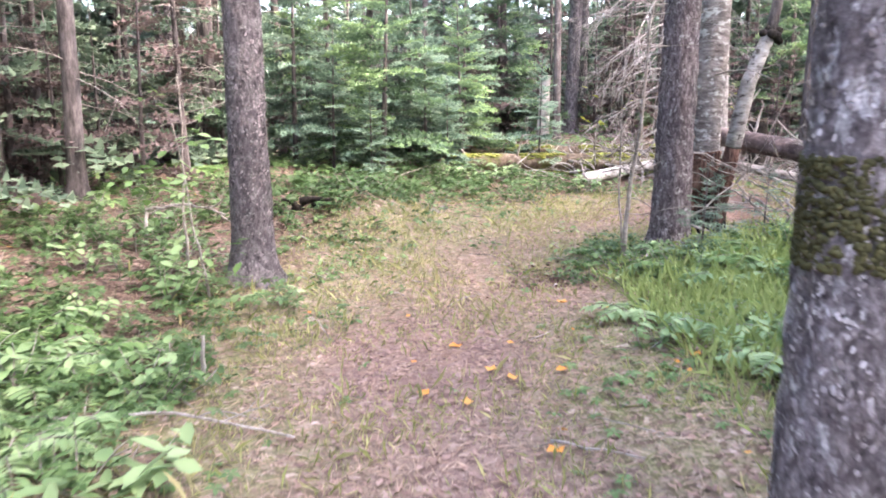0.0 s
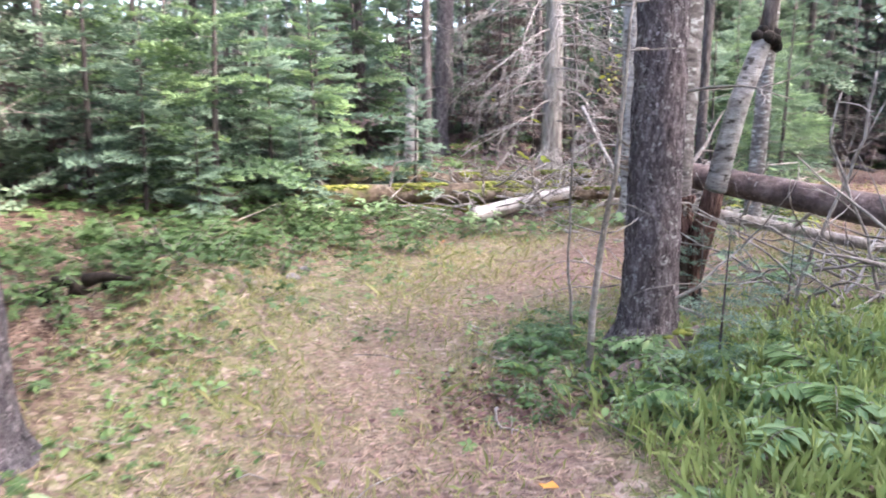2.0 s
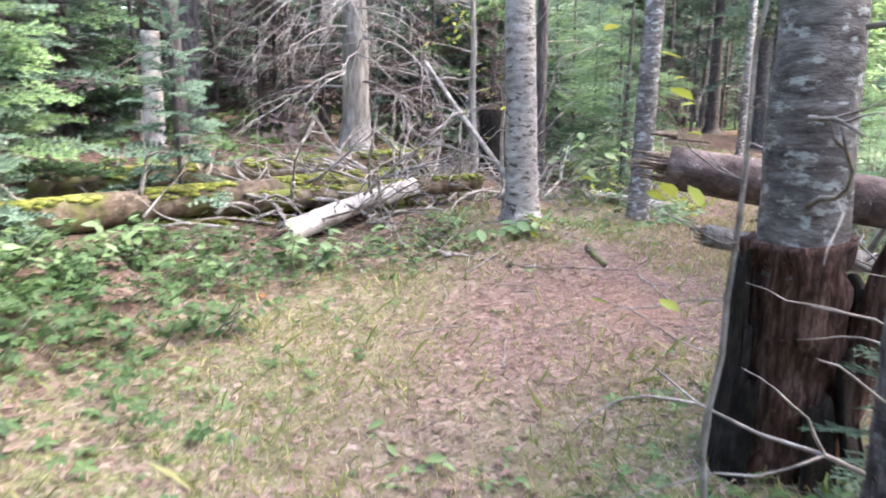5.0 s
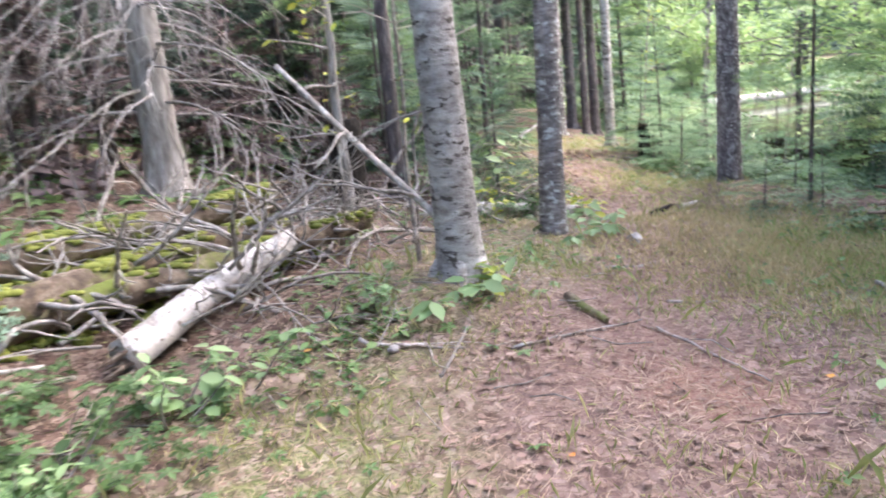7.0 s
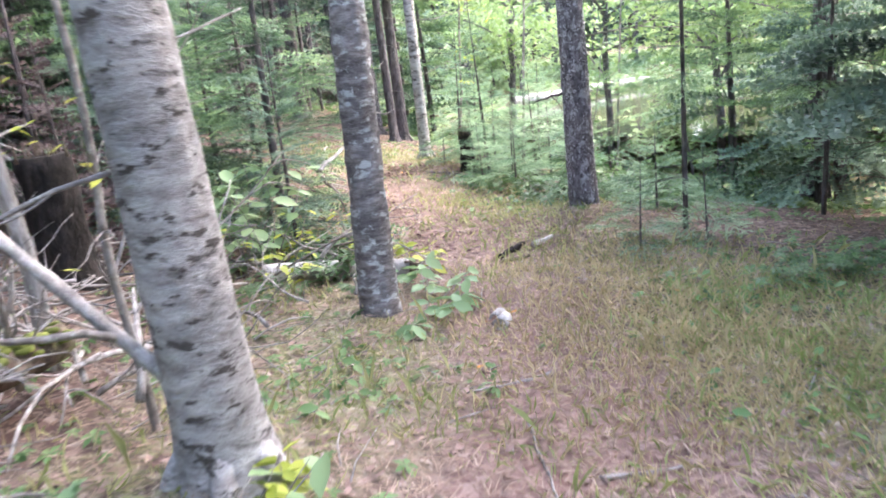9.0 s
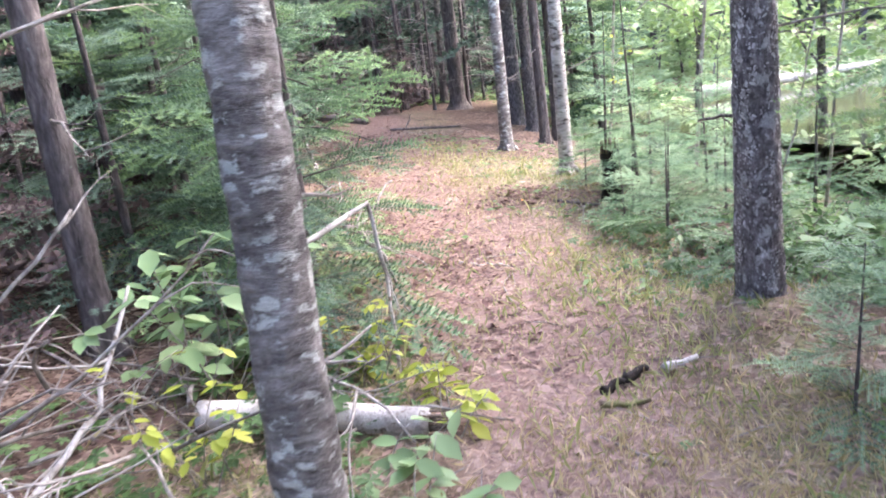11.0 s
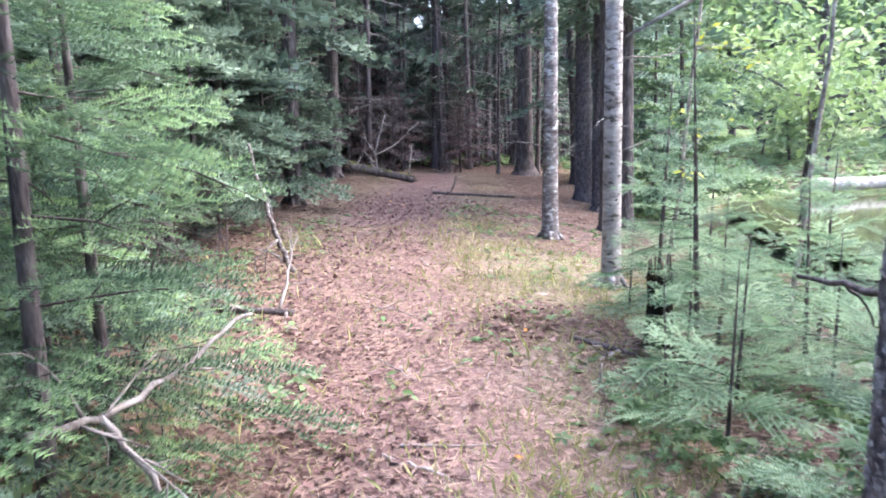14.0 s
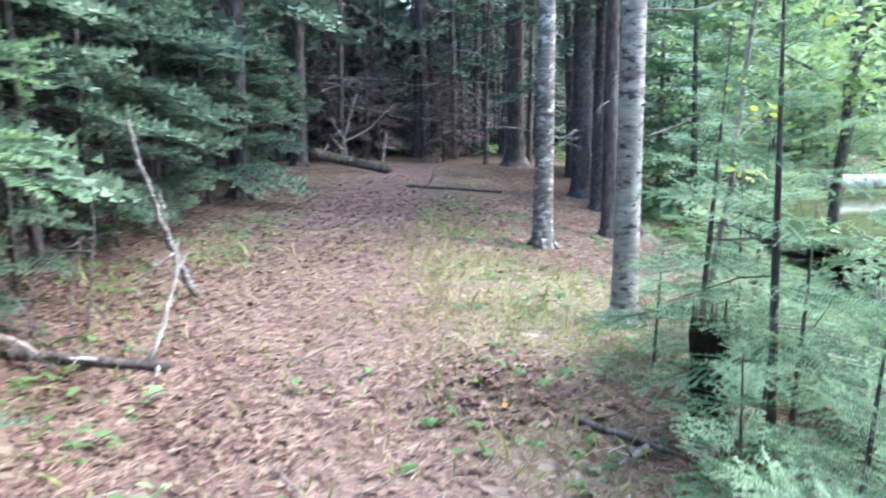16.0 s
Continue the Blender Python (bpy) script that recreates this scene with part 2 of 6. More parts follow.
STRAW = leaf_material("dry_straw_grass", [(0.05, (0.26, 0.22, 0.10)), (0.5, (0.46, 0.37, 0.20)), (1.0, (0.62, 0.50, 0.33))], 0.4, 0.7)
LITTER = leaf_material("dry_leaf_litter", [(0.05, (0.145, 0.088, 0.068)), (0.4, (0.225, 0.145, 0.115)), (0.7, (0.33, 0.225, 0.185)), (1.0, (0.52, 0.40, 0.33))], 0.1, 0.85)
LITTER_DARK = leaf_material("damp_and_shade_dark_leaves", [(0.05, (0.06, 0.031, 0.026)), (0.5, (0.145, 0.08, 0.066)), (1.0, (0.30, 0.185, 0.15))], 0.1, 0.7)
ORANGE = leaf_material("orange_fallen_leaves", [(0.05, (0.42, 0.14, 0.025)), (0.5, (0.58, 0.27, 0.05)), (1.0, (0.62, 0.42, 0.15))], 0.2, 0.7)


def ground_material():
    m, nt, p, link = nodes_of("forest_floor")
    at = nt.nodes.new("ShaderNodeVertexColor")
    at.layer_name = "cover"
    sep = nt.nodes.new("ShaderNodeSeparateColor")
    link(at.outputs[0], sep.inputs[0])
    n1 = noise_node(nt, 14, 6, 0.75)
    n2 = noise_node(nt, 1.1, 4, 0.65)
    n3 = noise_node(nt, 55, 4, 0.8)
    warp = noise_node(nt, 9, 3, 0.6)
    tc = nt.nodes.new("ShaderNodeTexCoord")
    shift = nt.nodes.new("ShaderNodeVectorMath")
    shift.operation = "MULTIPLY_ADD"
    link(warp.outputs["Color"], shift.inputs[0])
    shift.inputs[1].default_value = (0.10, 0.10, 0.10)
    link(tc.outputs["Object"], shift.inputs[2])

    def chips(scale):
        v = nt.nodes.new("ShaderNodeTexVoronoi")
        v.inputs["Scale"].default_value = scale
        link(shift.outputs[0], v.inputs["Vector"])
        sp = nt.nodes.new("ShaderNodeSeparateColor")
        link(v.outputs["Color"], sp.inputs[0])
        return v, sp.outputs[0], sp.outputs[1]

    big, br, bg = chips(26)
    small, sr, sg = chips(70)
    leaves = ramp(nt, [(0.0, (0.06, 0.036, 0.03)), (0.3, (0.105, 0.064, 0.053)), (0.55, (0.19, 0.126, 0.106)), (0.8, (0.265, 0.19, 0.162)), (1.0, (0.41, 0.325, 0.28))])
    link(br, leaves.inputs[0])
    crumbs = ramp(nt, [(0.0, (0.042, 0.027, 0.021)), (0.4, (0.13, 0.088, 0.07)), (0.75, (0.22, 0.16, 0.13)), (1.0, (0.35, 0.28, 0.23))])
    link(sr, crumbs.inputs[0])
    pick = ramp(nt, [(0.45, (0, 0, 0)), (0.55, (1, 1, 1))])
    link(bg, pick.inputs[0])
    litter = mixer(nt, pick.outputs[0], crumbs.outputs[0], leaves.outputs[0])
    dim = ramp(nt, [(0.3, (0.42, 0.40, 0.36)), (0.7, (0.85, 0.83, 0.78))])
    link(n2.outputs[0], dim.inputs[0])
    duff_col = mixer(nt, 1.0, litter, dim.outputs[0], "MULTIPLY")
    turf = ramp(nt, [(0.0, (0.038, 0.055, 0.014)), (0.35, (0.09, 0.115, 0.034)), (0.65, (0.15, 0.162, 0.062)), (1.0, (0.24, 0.225, 0.11))])
    link(sg, turf.inputs[0])
    moss_on = ramp(nt, [(0.40, (0, 0, 0)), (0.60, (1, 1, 1))])
    link(n1.outputs[0], moss_on.inputs[0])
    grass_col = mixer(nt, moss_on.outputs[0], litter, turf.outputs[0])
    soil = ramp(nt, [(0.3, (0.15, 0.075, 0.052)), (0.7, (0.39, 0.225, 0.16))])
    link(n3.outputs[0], soil.inputs[0])
    tread = ramp(nt, [(0.3, (0.08, 0.048, 0.041)), (0.55, (0.20, 0.128, 0.106)), (0.75, (0.31, 0.22, 0.185))])
    link(n3.outputs[0], tread.inputs[0])
    trail_col = mixer(nt, 0.5, tread.outputs[0], litter)

    def edge(channel):
        a = nt.nodes.new("ShaderNodeMath")
        a.operation = "ADD"
        link(sep.outputs[channel], a.inputs[0])
        b = nt.nodes.new("ShaderNodeMath")
        b.operation = "MULTIPLY_ADD"
        link(n2.outputs[0], b.inputs[0])
        b.inputs[1].default_value, b.inputs[2].default_value = 0.7, -0.35
        c = nt.nodes.new("ShaderNodeMath")
        c.operation = "MULTIPLY_ADD"
        link(n1.outputs[0], c.inputs[0])
        c.inputs[1].default_value, c.inputs[2].default_value = 0.8, -0.4
        link(b.outputs[0], c.inputs[2])
        b.inputs[2].default_value = -0.75
        link(c.outputs[0], a.inputs[1])
        r = ramp(nt, [(0.18, (0, 0, 0)), (0.78, (1, 1, 1))])
        link(a.outputs[0], r.inputs[0])
        return r.outputs[0]

    col = mixer(nt, edge(1), duff_col, grass_col)
    col = mixer(nt, edge(0), col, trail_col)
    half = nt.nodes.new("ShaderNodeMath")
    half.operation = "MULTIPLY"
    link(edge(2), half.inputs[0])
    half.inputs[1].default_value = 0.6
    col = mixer(nt, half.outputs[0], col, soil.outputs[0])
    link(col, p.inputs["Base Color"])
    p.inputs["Roughness"].default_value = 0.95
    p.inputs["Specular IOR Level"].default_value = 0.15
    bump(nt, br, 0.6, 0.014, p.inputs["Normal"])
    return m


def plain(name, color, rough=0.6, metal=0.0):
    m, nt, p, link = nodes_of(name)
    n = noise_node(nt, 30, 4, 0.6)
    c = tuple(color)
    r = ramp(nt, [(0.3, tuple(v * 0.7 for v in c)), (0.7, tuple(min(1, v * 1.2) for v in c))])
    link(n.outputs[0], r.inputs[0])
    link(r.outputs[0], p.inputs["Base Color"])
    p.inputs["Roughness"].default_value, p.inputs["Metallic"].default_value = rough, metal
    return m


STONE = plain("pale_stone", (0.27, 0.245, 0.235), 0.85)


def water_material():
    m, nt, p, link = nodes_of("pond_water")
    n = noise_node(nt, 1.5, 3, 0.5)
    r = ramp(nt, [(0.3, (0.05, 0.06, 0.025)), (0.7, (0.10, 0.11, 0.05))])
    link(n.outputs[0], r.inputs[0])
    link(r.outputs[0], p.inputs["Base Color"])
    p.inputs["Roughness"].default_value = 0.08
    bump(nt, n.outputs[0], 0.15, 0.02, p.inputs["Normal"])
    return m


# ---- mesh helpers ----


class Buf:
    """Collects triangles and quads, then makes one mesh."""

    def __init__(self):
        self.v, self.f3, self.f4, self.n, self.growth = [], [], [], 0, []

    def add(self, v, f3=None, f4=None):
        v = np.asarray(v, dtype=np.float32).reshape(-1, 3)
        if f3 is not None and len(f3):
            self.f3.append(np.asarray(f3, dtype=np.int32) + self.n)
        if f4 is not None and len(f4):
            self.f4.append(np.asarray(f4, dtype=np.int32) + self.n)
        self.v.append(v)
        self.n += len(v)

    def mesh(self, name, material, smooth=False):
        v = np.concatenate(self.v) if self.v else np.zeros((0, 3), np.float32)
        f3 = np.concatenate(self.f3) if self.f3 else np.zeros((0, 3), np.int32)
        f4 = np.concatenate(self.f4) if self.f4 else np.zeros((0, 4), np.int32)
        me = bpy.data.meshes.new(name)
        me.vertices.add(len(v))
        me.vertices.foreach_set("co", v.ravel())
        me.loops.add(f3.size + f4.size)
        me.loops.foreach_set("vertex_index", np.concatenate([f3.ravel(), f4.ravel()]))
        me.polygons.add(len(f3) + len(f4))
        start = np.concatenate([np.arange(len(f3)) * 3, f3.size + np.arange(len(f4)) * 4]).astype(np.int32)
        me.polygons.foreach_set("loop_start", start)
        me.update(calc_edges=True)
        me.validate()
        if smooth:
            me.polygons.foreach_set("use_smooth", np.ones(len(me.polygons), bool))
        if self.growth:
            layer = me.color_attributes.new("growth", "FLOAT_COLOR", "POINT")
            layer.data.foreach_set("color", np.concatenate(self.growth).astype(np.float32).ravel())
        me.materials.append(material)
        return me

    def stamp(self, tv, tf, mats, young=None):
        """Adds copies of a triangle template at each 4 x 4 matrix; young: how new, and how far out of the painted inner
        shade, each vertex is.
        """
        mats = np.asarray(mats, dtype=np.float32)
        k, n = len(mats), len(tv)
        v = np.einsum("kij,nj->kni", mats[:, :3, :3], tv) + mats[:, None, :3, 3]
        f = (np.asarray(tf)[None] + (np.arange(k) * n)[:, None, None]).reshape(-1, 3)
        self.add(v.reshape(-1, 3), f3=f)
        if young is not None:
            own = np.repeat(np.random.RandomState(k).rand(k), n)
            age = np.tile(young, k)
            self.growth.append(np.stack([age, own, age * 0, age * 0 + 1], 1))


def part(name, buf, material, parent, label="", smooth=False):
    ob = new(name, buf.mesh(name, material, smooth))
    ob.parent = parent
    if label:
        tagged(ob, label)
    return ob


def thing(name, x, y, z, label, category, group="", turn=0.0, kind=""):
    e = new(name)
    e.empty_display_size = 0.1
    e.matrix_basis = pose(x, y, z, 0, 0, turn)
    return tagged(e, label, category, group, kind)


def frames_of(d):
    d = np.asarray(d, float)
    d = d / (np.linalg.norm(d) + 1e-9)
    a = np.array([0.0, 0, 1]) if abs(d[2]) < 0.9 else np.array([1.0, 0, 0])
    u = np.cross(d, a)
    u /= np.linalg.norm(u)
    return u, np.cross(d, u)


def tube(buf, pts, radii, sides=6, rough=0.0, seed=0, cap=True, scale=6.0, up=None):
    """A swept stem through pts; rough: how far its bark stands out."""
    pts = np.asarray(pts, float)
    n = len(pts)
    ring, u = [], None
    for i in range(n):
        d = pts[min(i + 1, n - 1)] - pts[max(i - 1, 0)]
        if u is None:
            u, w = frames_of(d)
        else:
            d = d / (np.linalg.norm(d) + 1e-9)
            u = u - d * (u @ d)
            u /= np.linalg.norm(u) + 1e-9
            w = np.cross(d, u)
        a = np.arange(sides) * 2 * math.pi / sides
        r = np.full(sides, radii[i], float)
        if rough:
            for j in range(sides):
                q = pts[i] * scale * 0.45 + (u * math.cos(a[j]) + w * math.sin(a[j])) * radii[i] * scale * 2.2
                r[j] += rough * (noise.noise(Vector(q) + Vector((seed * 7.1, 0, 0))) + 0.5 * noise.noise(Vector(q * 2.7)))
        ring.append(pts[i] + np.outer(np.cos(a) * r, u) + np.outer(np.sin(a) * r, w))
    v = np.concatenate(ring)
    j = np.arange(sides)
    k = (j + 1) % sides
    f4 = np.concatenate([np.stack([i * sides + j, i * sides + k, (i + 1) * sides + k, (i + 1) * sides + j], 1) for i in range(n - 1)])
    f3 = None
    if cap:
        v = np.concatenate([v, pts[:1], pts[-1:]])
        f3 = np.concatenate([np.stack([np.full(sides, n * sides), k, j], 1),
                             np.stack([np.full(sides, n * sides + 1), (n - 1) * sides + j, (n - 1) * sides + k], 1)])
    buf.add(v, f3, f4)


def wander(rng, start, way, length, steps, bend, droop):
    """A crooked line that starts along way and droops."""
    p, d = np.array(start, float), np.array(way, float)
    d /= np.linalg.norm(d)
    out = [p.copy()]
    for _ in range(steps):
        d = d + rng.normal(0, bend, 3) + np.array([0, 0, -droop])
        d /= np.linalg.norm(d)
        p = p + d * length / steps
        out.append(p.copy())
    return np.array(out)


def branch(buf, rng, start, way, length, r, bend=0.12, droop=0.03, forks=3, sides=5, depth=1, spread=0.8):
    pts = wander(rng, start, way, length, 6, bend, droop)
    tube(buf, pts, np.linspace(r, r * 0.3, 7), sides)
    if depth:
        for _ in range(forks):
            i = rng.randint(1, 6)
            d = pts[i] - pts[i - 1]
            d = d / np.linalg.norm(d) + rng.normal(0, spread * 0.6, 3)
            branch(buf, rng, pts[i], d, length * rng.uniform(0.3, 0.6), r * 0.5, bend * 1.2, droop, max(1, forks - 1), 4, depth - 1, spread)


# ---- terrain ----
SWELL = [(-4, 0, .3), (-4, 4, -.1), (-4, 8, .68), (0, 0, -.13), (0, 4, -.25), (0, 8, -.33), (0, 12, .44), (4, 0, -.04), (4, 4, .62),
         (4, 8, .05), (4, 12, -.22), (4, 16, 1.16), (8, 4, .14), (8, 8, .06), (8, 12, .18), (8, 16, -.83), (8, 20, 1.1), (12, 4, -.15),
         (12, 8, -.47), (12, 12, .35), (12, 16, .3), (12, 20, -.36), (12, 24, .24), (16, 8, -.59), (16, 12, -.57), (16, 16, .23),
         (16, 20, .05), (16, 24, .22), (20, 12, -.36), (20, 16, -.25)]
KNOLL = [(1.0, 6.2, -.07, .2), (1.02, 6.55, -.05, .18), (1.0, 6.7, -.13, .7), (3.8, 10.8, .2, .6), (7.8, 11.2, -.12, .6), (8.8, 10.8, .15, .45), (2.8, 5.9, .16, .9), (-.95, 8.2, .34, .5),
         (2.3, 11.6, -.12, .7), (11.3, 13.95, .08, .3), (-3.5, 12, .25, 1.5), (4, 20, .3, 2), (23.5, 12.5, -1.0, 4.0)]
TRAIL = np.array([(0, -6), (0, 0), (0, 5), (.45, 7.3), (1.7, 8.7), (3.2, 9.2), (4.6, 9.75), (6.2, 10.5), (8, 11.6), (9.3, 13), (10.4, 14.6), (12.3, 16.8), (15, 19.6), (19, 23)], float)


def height(x, y):
    x, y = np.asarray(x, float), np.asarray(y, float)
    z = np.zeros_like(x)
    for a, b, w in SWELL:
        z = z + w * np.exp(-((x - a) ** 2 + (y - b) ** 2) / 20.48)
    for a, b, w, r in KNOLL:
        z = z + w * np.exp(-((x - a) ** 2 + (y - b) ** 2) / (2 * r * r))
    return z


def hz(x, y):
    return float(height(x, y))


def off_trail(x, y):
    """The distance from the trail's middle line, and how far along it."""
    x, y = np.asarray(x, float), np.asarray(y, float)
    best, along, run = np.full(x.shape, 1e9), np.zeros(x.shape), 0.0
    for a, b in zip(TRAIL[:-1], TRAIL[1:]):
        d = b - a
        ln = np.hypot(*d)
        t = np.clip(((x - a[0]) * d[0] + (y - a[1]) * d[1]) / ln ** 2, 0, 1)
        q = np.hypot(x - a[0] - t * d[0], y - a[1] - t * d[1])
        along = np.where(q < best, run + t * ln, along)
        best = np.minimum(best, q)
        run += ln
    return best, along


def patch(x, y, cx, cy, r):
    return np.exp(-((x - cx) ** 2 + (y - cy) ** 2) / (2 * r * r))


def covers(x, y):
    """How much of the floor is trail litter, grass and bare red soil."""
    d, s = off_trail(x, y)
    grassy = np.exp(-((s - 9.5) / 9.5) ** 4)
    late = 1 / (1 + np.exp(-(s - 20.3) / 0.6))
    litter = np.exp(-(d / 0.75) ** 2) * (0.45 * grassy + 1.0 * late) + 0.65 * patch(x, y, -.3, 4.3, .6) + 0.5 * patch(x, y, .2, 1.6, 1.0)
    litter = litter + 0.5 * np.exp(-(d / 0.45) ** 2) * np.exp(-((s - 18.3) / 2.6) ** 4)
    litter = litter + 0.9 * patch(x, y, 3.8, 9.4, .9) + 0.55 * patch(x, y, 1.0, 5.5, .35) + 0.4 * patch(x, y, 9.4, 14.2, .8) + 0.5 * patch(x, y, 10.6, 15.6, 1.0)
    pond = 1 / (1 + np.exp(-(x - y - 1.5) * 1.2)) / (1 + np.exp(-(x - 11.5) * 1.2))
    grass = np.exp(-(d / 1.75) ** 4) * (0.95 - 0.45 * late) + pond + 0.25 * patch(x, y, 5.5, 9, 1.2) + 0.8 * patch(x, y, 2.8, 5.2, 1.2) + 0.8 * patch(x, y, 12.6, 14.8, .8)
    soil = 0.8 * patch(x, y, 3.55, 9.1, .22) + 0.3 * patch(x, y, 3.9, 9.5, .5) + 0.38 * patch(x, y, 5.0, 10.0, .6) + 0.35 * patch(x, y, 6.3, 10.6, .6) + 0.3 * patch(x, y, 1.15, 6.0, .3)
    return np.clip(litter, 0, 1), np.clip(grass, 0, 1), np.clip(soil, 0, 1)


def axis(lo, hi, step, far):
    inner = np.arange(lo, hi + step / 2, step)
    out, s = [], step
    while sum(out) < far:
        s *= 1.35
        out.append(s)
    c = np.cumsum(out)
    return np.concatenate([lo - c[::-1], inner, hi + c])


def build_ground():
    xs, ys = axis(-5, 16, 0.1, 400), axis(-2, 19, 0.1, 400)
    gx, gy = np.meshgrid(xs, ys)
    z = height(gx, gy)
    fine = (gx > -6) & (gx < 18) & (gy > -3) & (gy < 21)
    d, s = off_trail(gx, gy)
    for i in np.argwhere(fine):
        a, b = gx[i[0], i[1]], gy[i[0], i[1]]
        q = min(1.0, 0.35 + d[i[0], i[1]] * 0.5)
        z[i[0], i[1]] += q * (0.035 * noise.noise(Vector((a * 1.9, b * 1.9, 0))) + 0.02 * noise.noise(Vector((a * 6, b * 6, 3))))
    nx, ny = len(xs), len(ys)
    b = Buf()
    j, i = np.meshgrid(np.arange(nx - 1), np.arange(ny - 1))
    q = (i * nx + j).ravel()
    b.add(np.stack([gx, gy, z], -1).reshape(-1, 3), f4=np.stack([q, q + 1, q + nx + 1, q + nx], 1))
    me = b.mesh("ground", ground_material(), True)
    lit, gr, so = covers(gx.ravel(), gy.ravel())
    layer = me.color_attributes.new("cover", "FLOAT_COLOR", "POINT")
    layer.data.foreach_set("color", np.stack([lit, gr, so, np.ones_like(lit)], 1).astype(np.float32).ravel())
    return tagged(new("ground", me), "uneven forest floor of thin grass, moss and pinkish dry litter", "ground", kind="structure")


build_ground()

# ---- conifers ----


def spray(rng, length, pairs, step, needle, sub, slim=0.6):
    """A flat conifer bough along +x: twigs either side, each a comb of needles. Returns vertices and triangles."""
    lines = []
    n = 8
    t = np.linspace(0, 1, n)
    main = np.stack([t * length, rng.normal(0, 0.012, n).cumsum() * length, -0.16 * length * t ** 2 + 0.05 * length * t], 1)
    lines.append((main[2:], 1.0))
    for i in range(pairs):
        s = 0.14 + 0.82 * i / pairs
        p = np.array([np.interp(s, t, main[:, c]) for c in range(3)])
        for side in (-1, 1):
            ln = length * (0.10 + 0.42 * (1 - s) ** 0.8) * rng.uniform(0.7, 1.15)
            a = side * radians(rng.uniform(42, 60))
            d = np.array([math.cos(a), math.sin(a), rng.normal(0, 0.12)])
            q = np.linspace(0, 1, 4)[:, None]
            tw = p + q * d * ln + np.array([0.10, 0, -0.10]) * ln * q ** 2
            lines.append((tw, 0.9))
            for k in range(sub):
                u = 0.3 + 0.5 * (k + rng.rand()) / max(1, sub)
                p2 = tw[0] + (tw[-1] - tw[0]) * u
                for s2 in (-1, 1):
                    a2 = a + s2 * radians(45)
                    d2 = np.array([math.cos(a2), math.sin(a2), rng.normal(0, 0.15)])
                    l2 = ln * (1 - u) * rng.uniform(0.5, 0.8)
                    lines.append((p2 + q * d2 * l2, 0.8))
    v, f, young = [], [], []
    for pts, w in lines:
        seg = np.linalg.norm(np.diff(pts, axis=0), axis=1)
        run = np.concatenate([[0], seg.cumsum()])
        k = max(2, int(run[-1] / step))
        at = np.linspace(0, run[-1], k + 1)
        c = np.stack([np.interp(at, run, pts[:, i]) for i in range(3)], 1)
        for i in range(k):
            a, b = c[i], c[i + 1]
            d = (b - a) / (np.linalg.norm(b - a) + 1e-9)
            sd = np.cross(d, (0, 0, 1.0))
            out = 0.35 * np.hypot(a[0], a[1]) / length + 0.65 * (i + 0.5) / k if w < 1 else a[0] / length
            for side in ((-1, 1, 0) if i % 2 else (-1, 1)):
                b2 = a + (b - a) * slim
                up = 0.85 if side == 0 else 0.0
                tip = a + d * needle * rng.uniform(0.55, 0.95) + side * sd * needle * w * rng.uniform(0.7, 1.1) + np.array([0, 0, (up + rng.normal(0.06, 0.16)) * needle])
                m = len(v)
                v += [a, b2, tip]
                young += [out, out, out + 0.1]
                f.append((m, m + 1, m + 2))
    return np.array(v), np.array(f), np.array(young)


RB = np.random.RandomState(5)
SPRAYS = {
    "near": [spray(RB, 0.8, 9, 0.0112, 0.022, 1, 0.75) for _ in range(4)],
    "mid": [spray(RB, 0.8, 8, 0.032, 0.038, 1, 1.0) for _ in range(4)],
    "far": [spray(RB, 0.9, 7, 0.075, 0.075, 0, 0.9) for _ in range(4)],
    "sky": [spray(RB, 0.9, 4, 0.17, 0.16, 0, 0.9) for _ in range(4)],
}


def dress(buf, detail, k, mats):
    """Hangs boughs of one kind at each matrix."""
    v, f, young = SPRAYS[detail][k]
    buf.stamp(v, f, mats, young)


def bough_matrices(rng, trunk_at, z0, z1, count, reach0, reach1, tilt0, tilt1, width=0.8):
    """Poses for boughs round a stem, long and hanging low down, short and rising at the top."""
    out = []
    for i in range(count):
        u = (i + rng.rand()) / count
        z = z0 + (z1 - z0) * u
        reach = (reach0 + (reach1 - reach0) * u) * rng.uniform(0.72, 1.18) / width
        yaw = i * 137.5 + rng.uniform(-25, 25)
        tilt = tilt0 + (tilt1 - tilt0) * u + rng.uniform(-9, 9)
        x, y = trunk_at(z)
        m = pose(x, y, z, 0, -tilt, yaw) @ pose(0, 0, 0, rng.uniform(-22, 22)) @ Matrix.Diagonal((reach, reach, reach, 1))
        out.append(np.array(m))
    return out


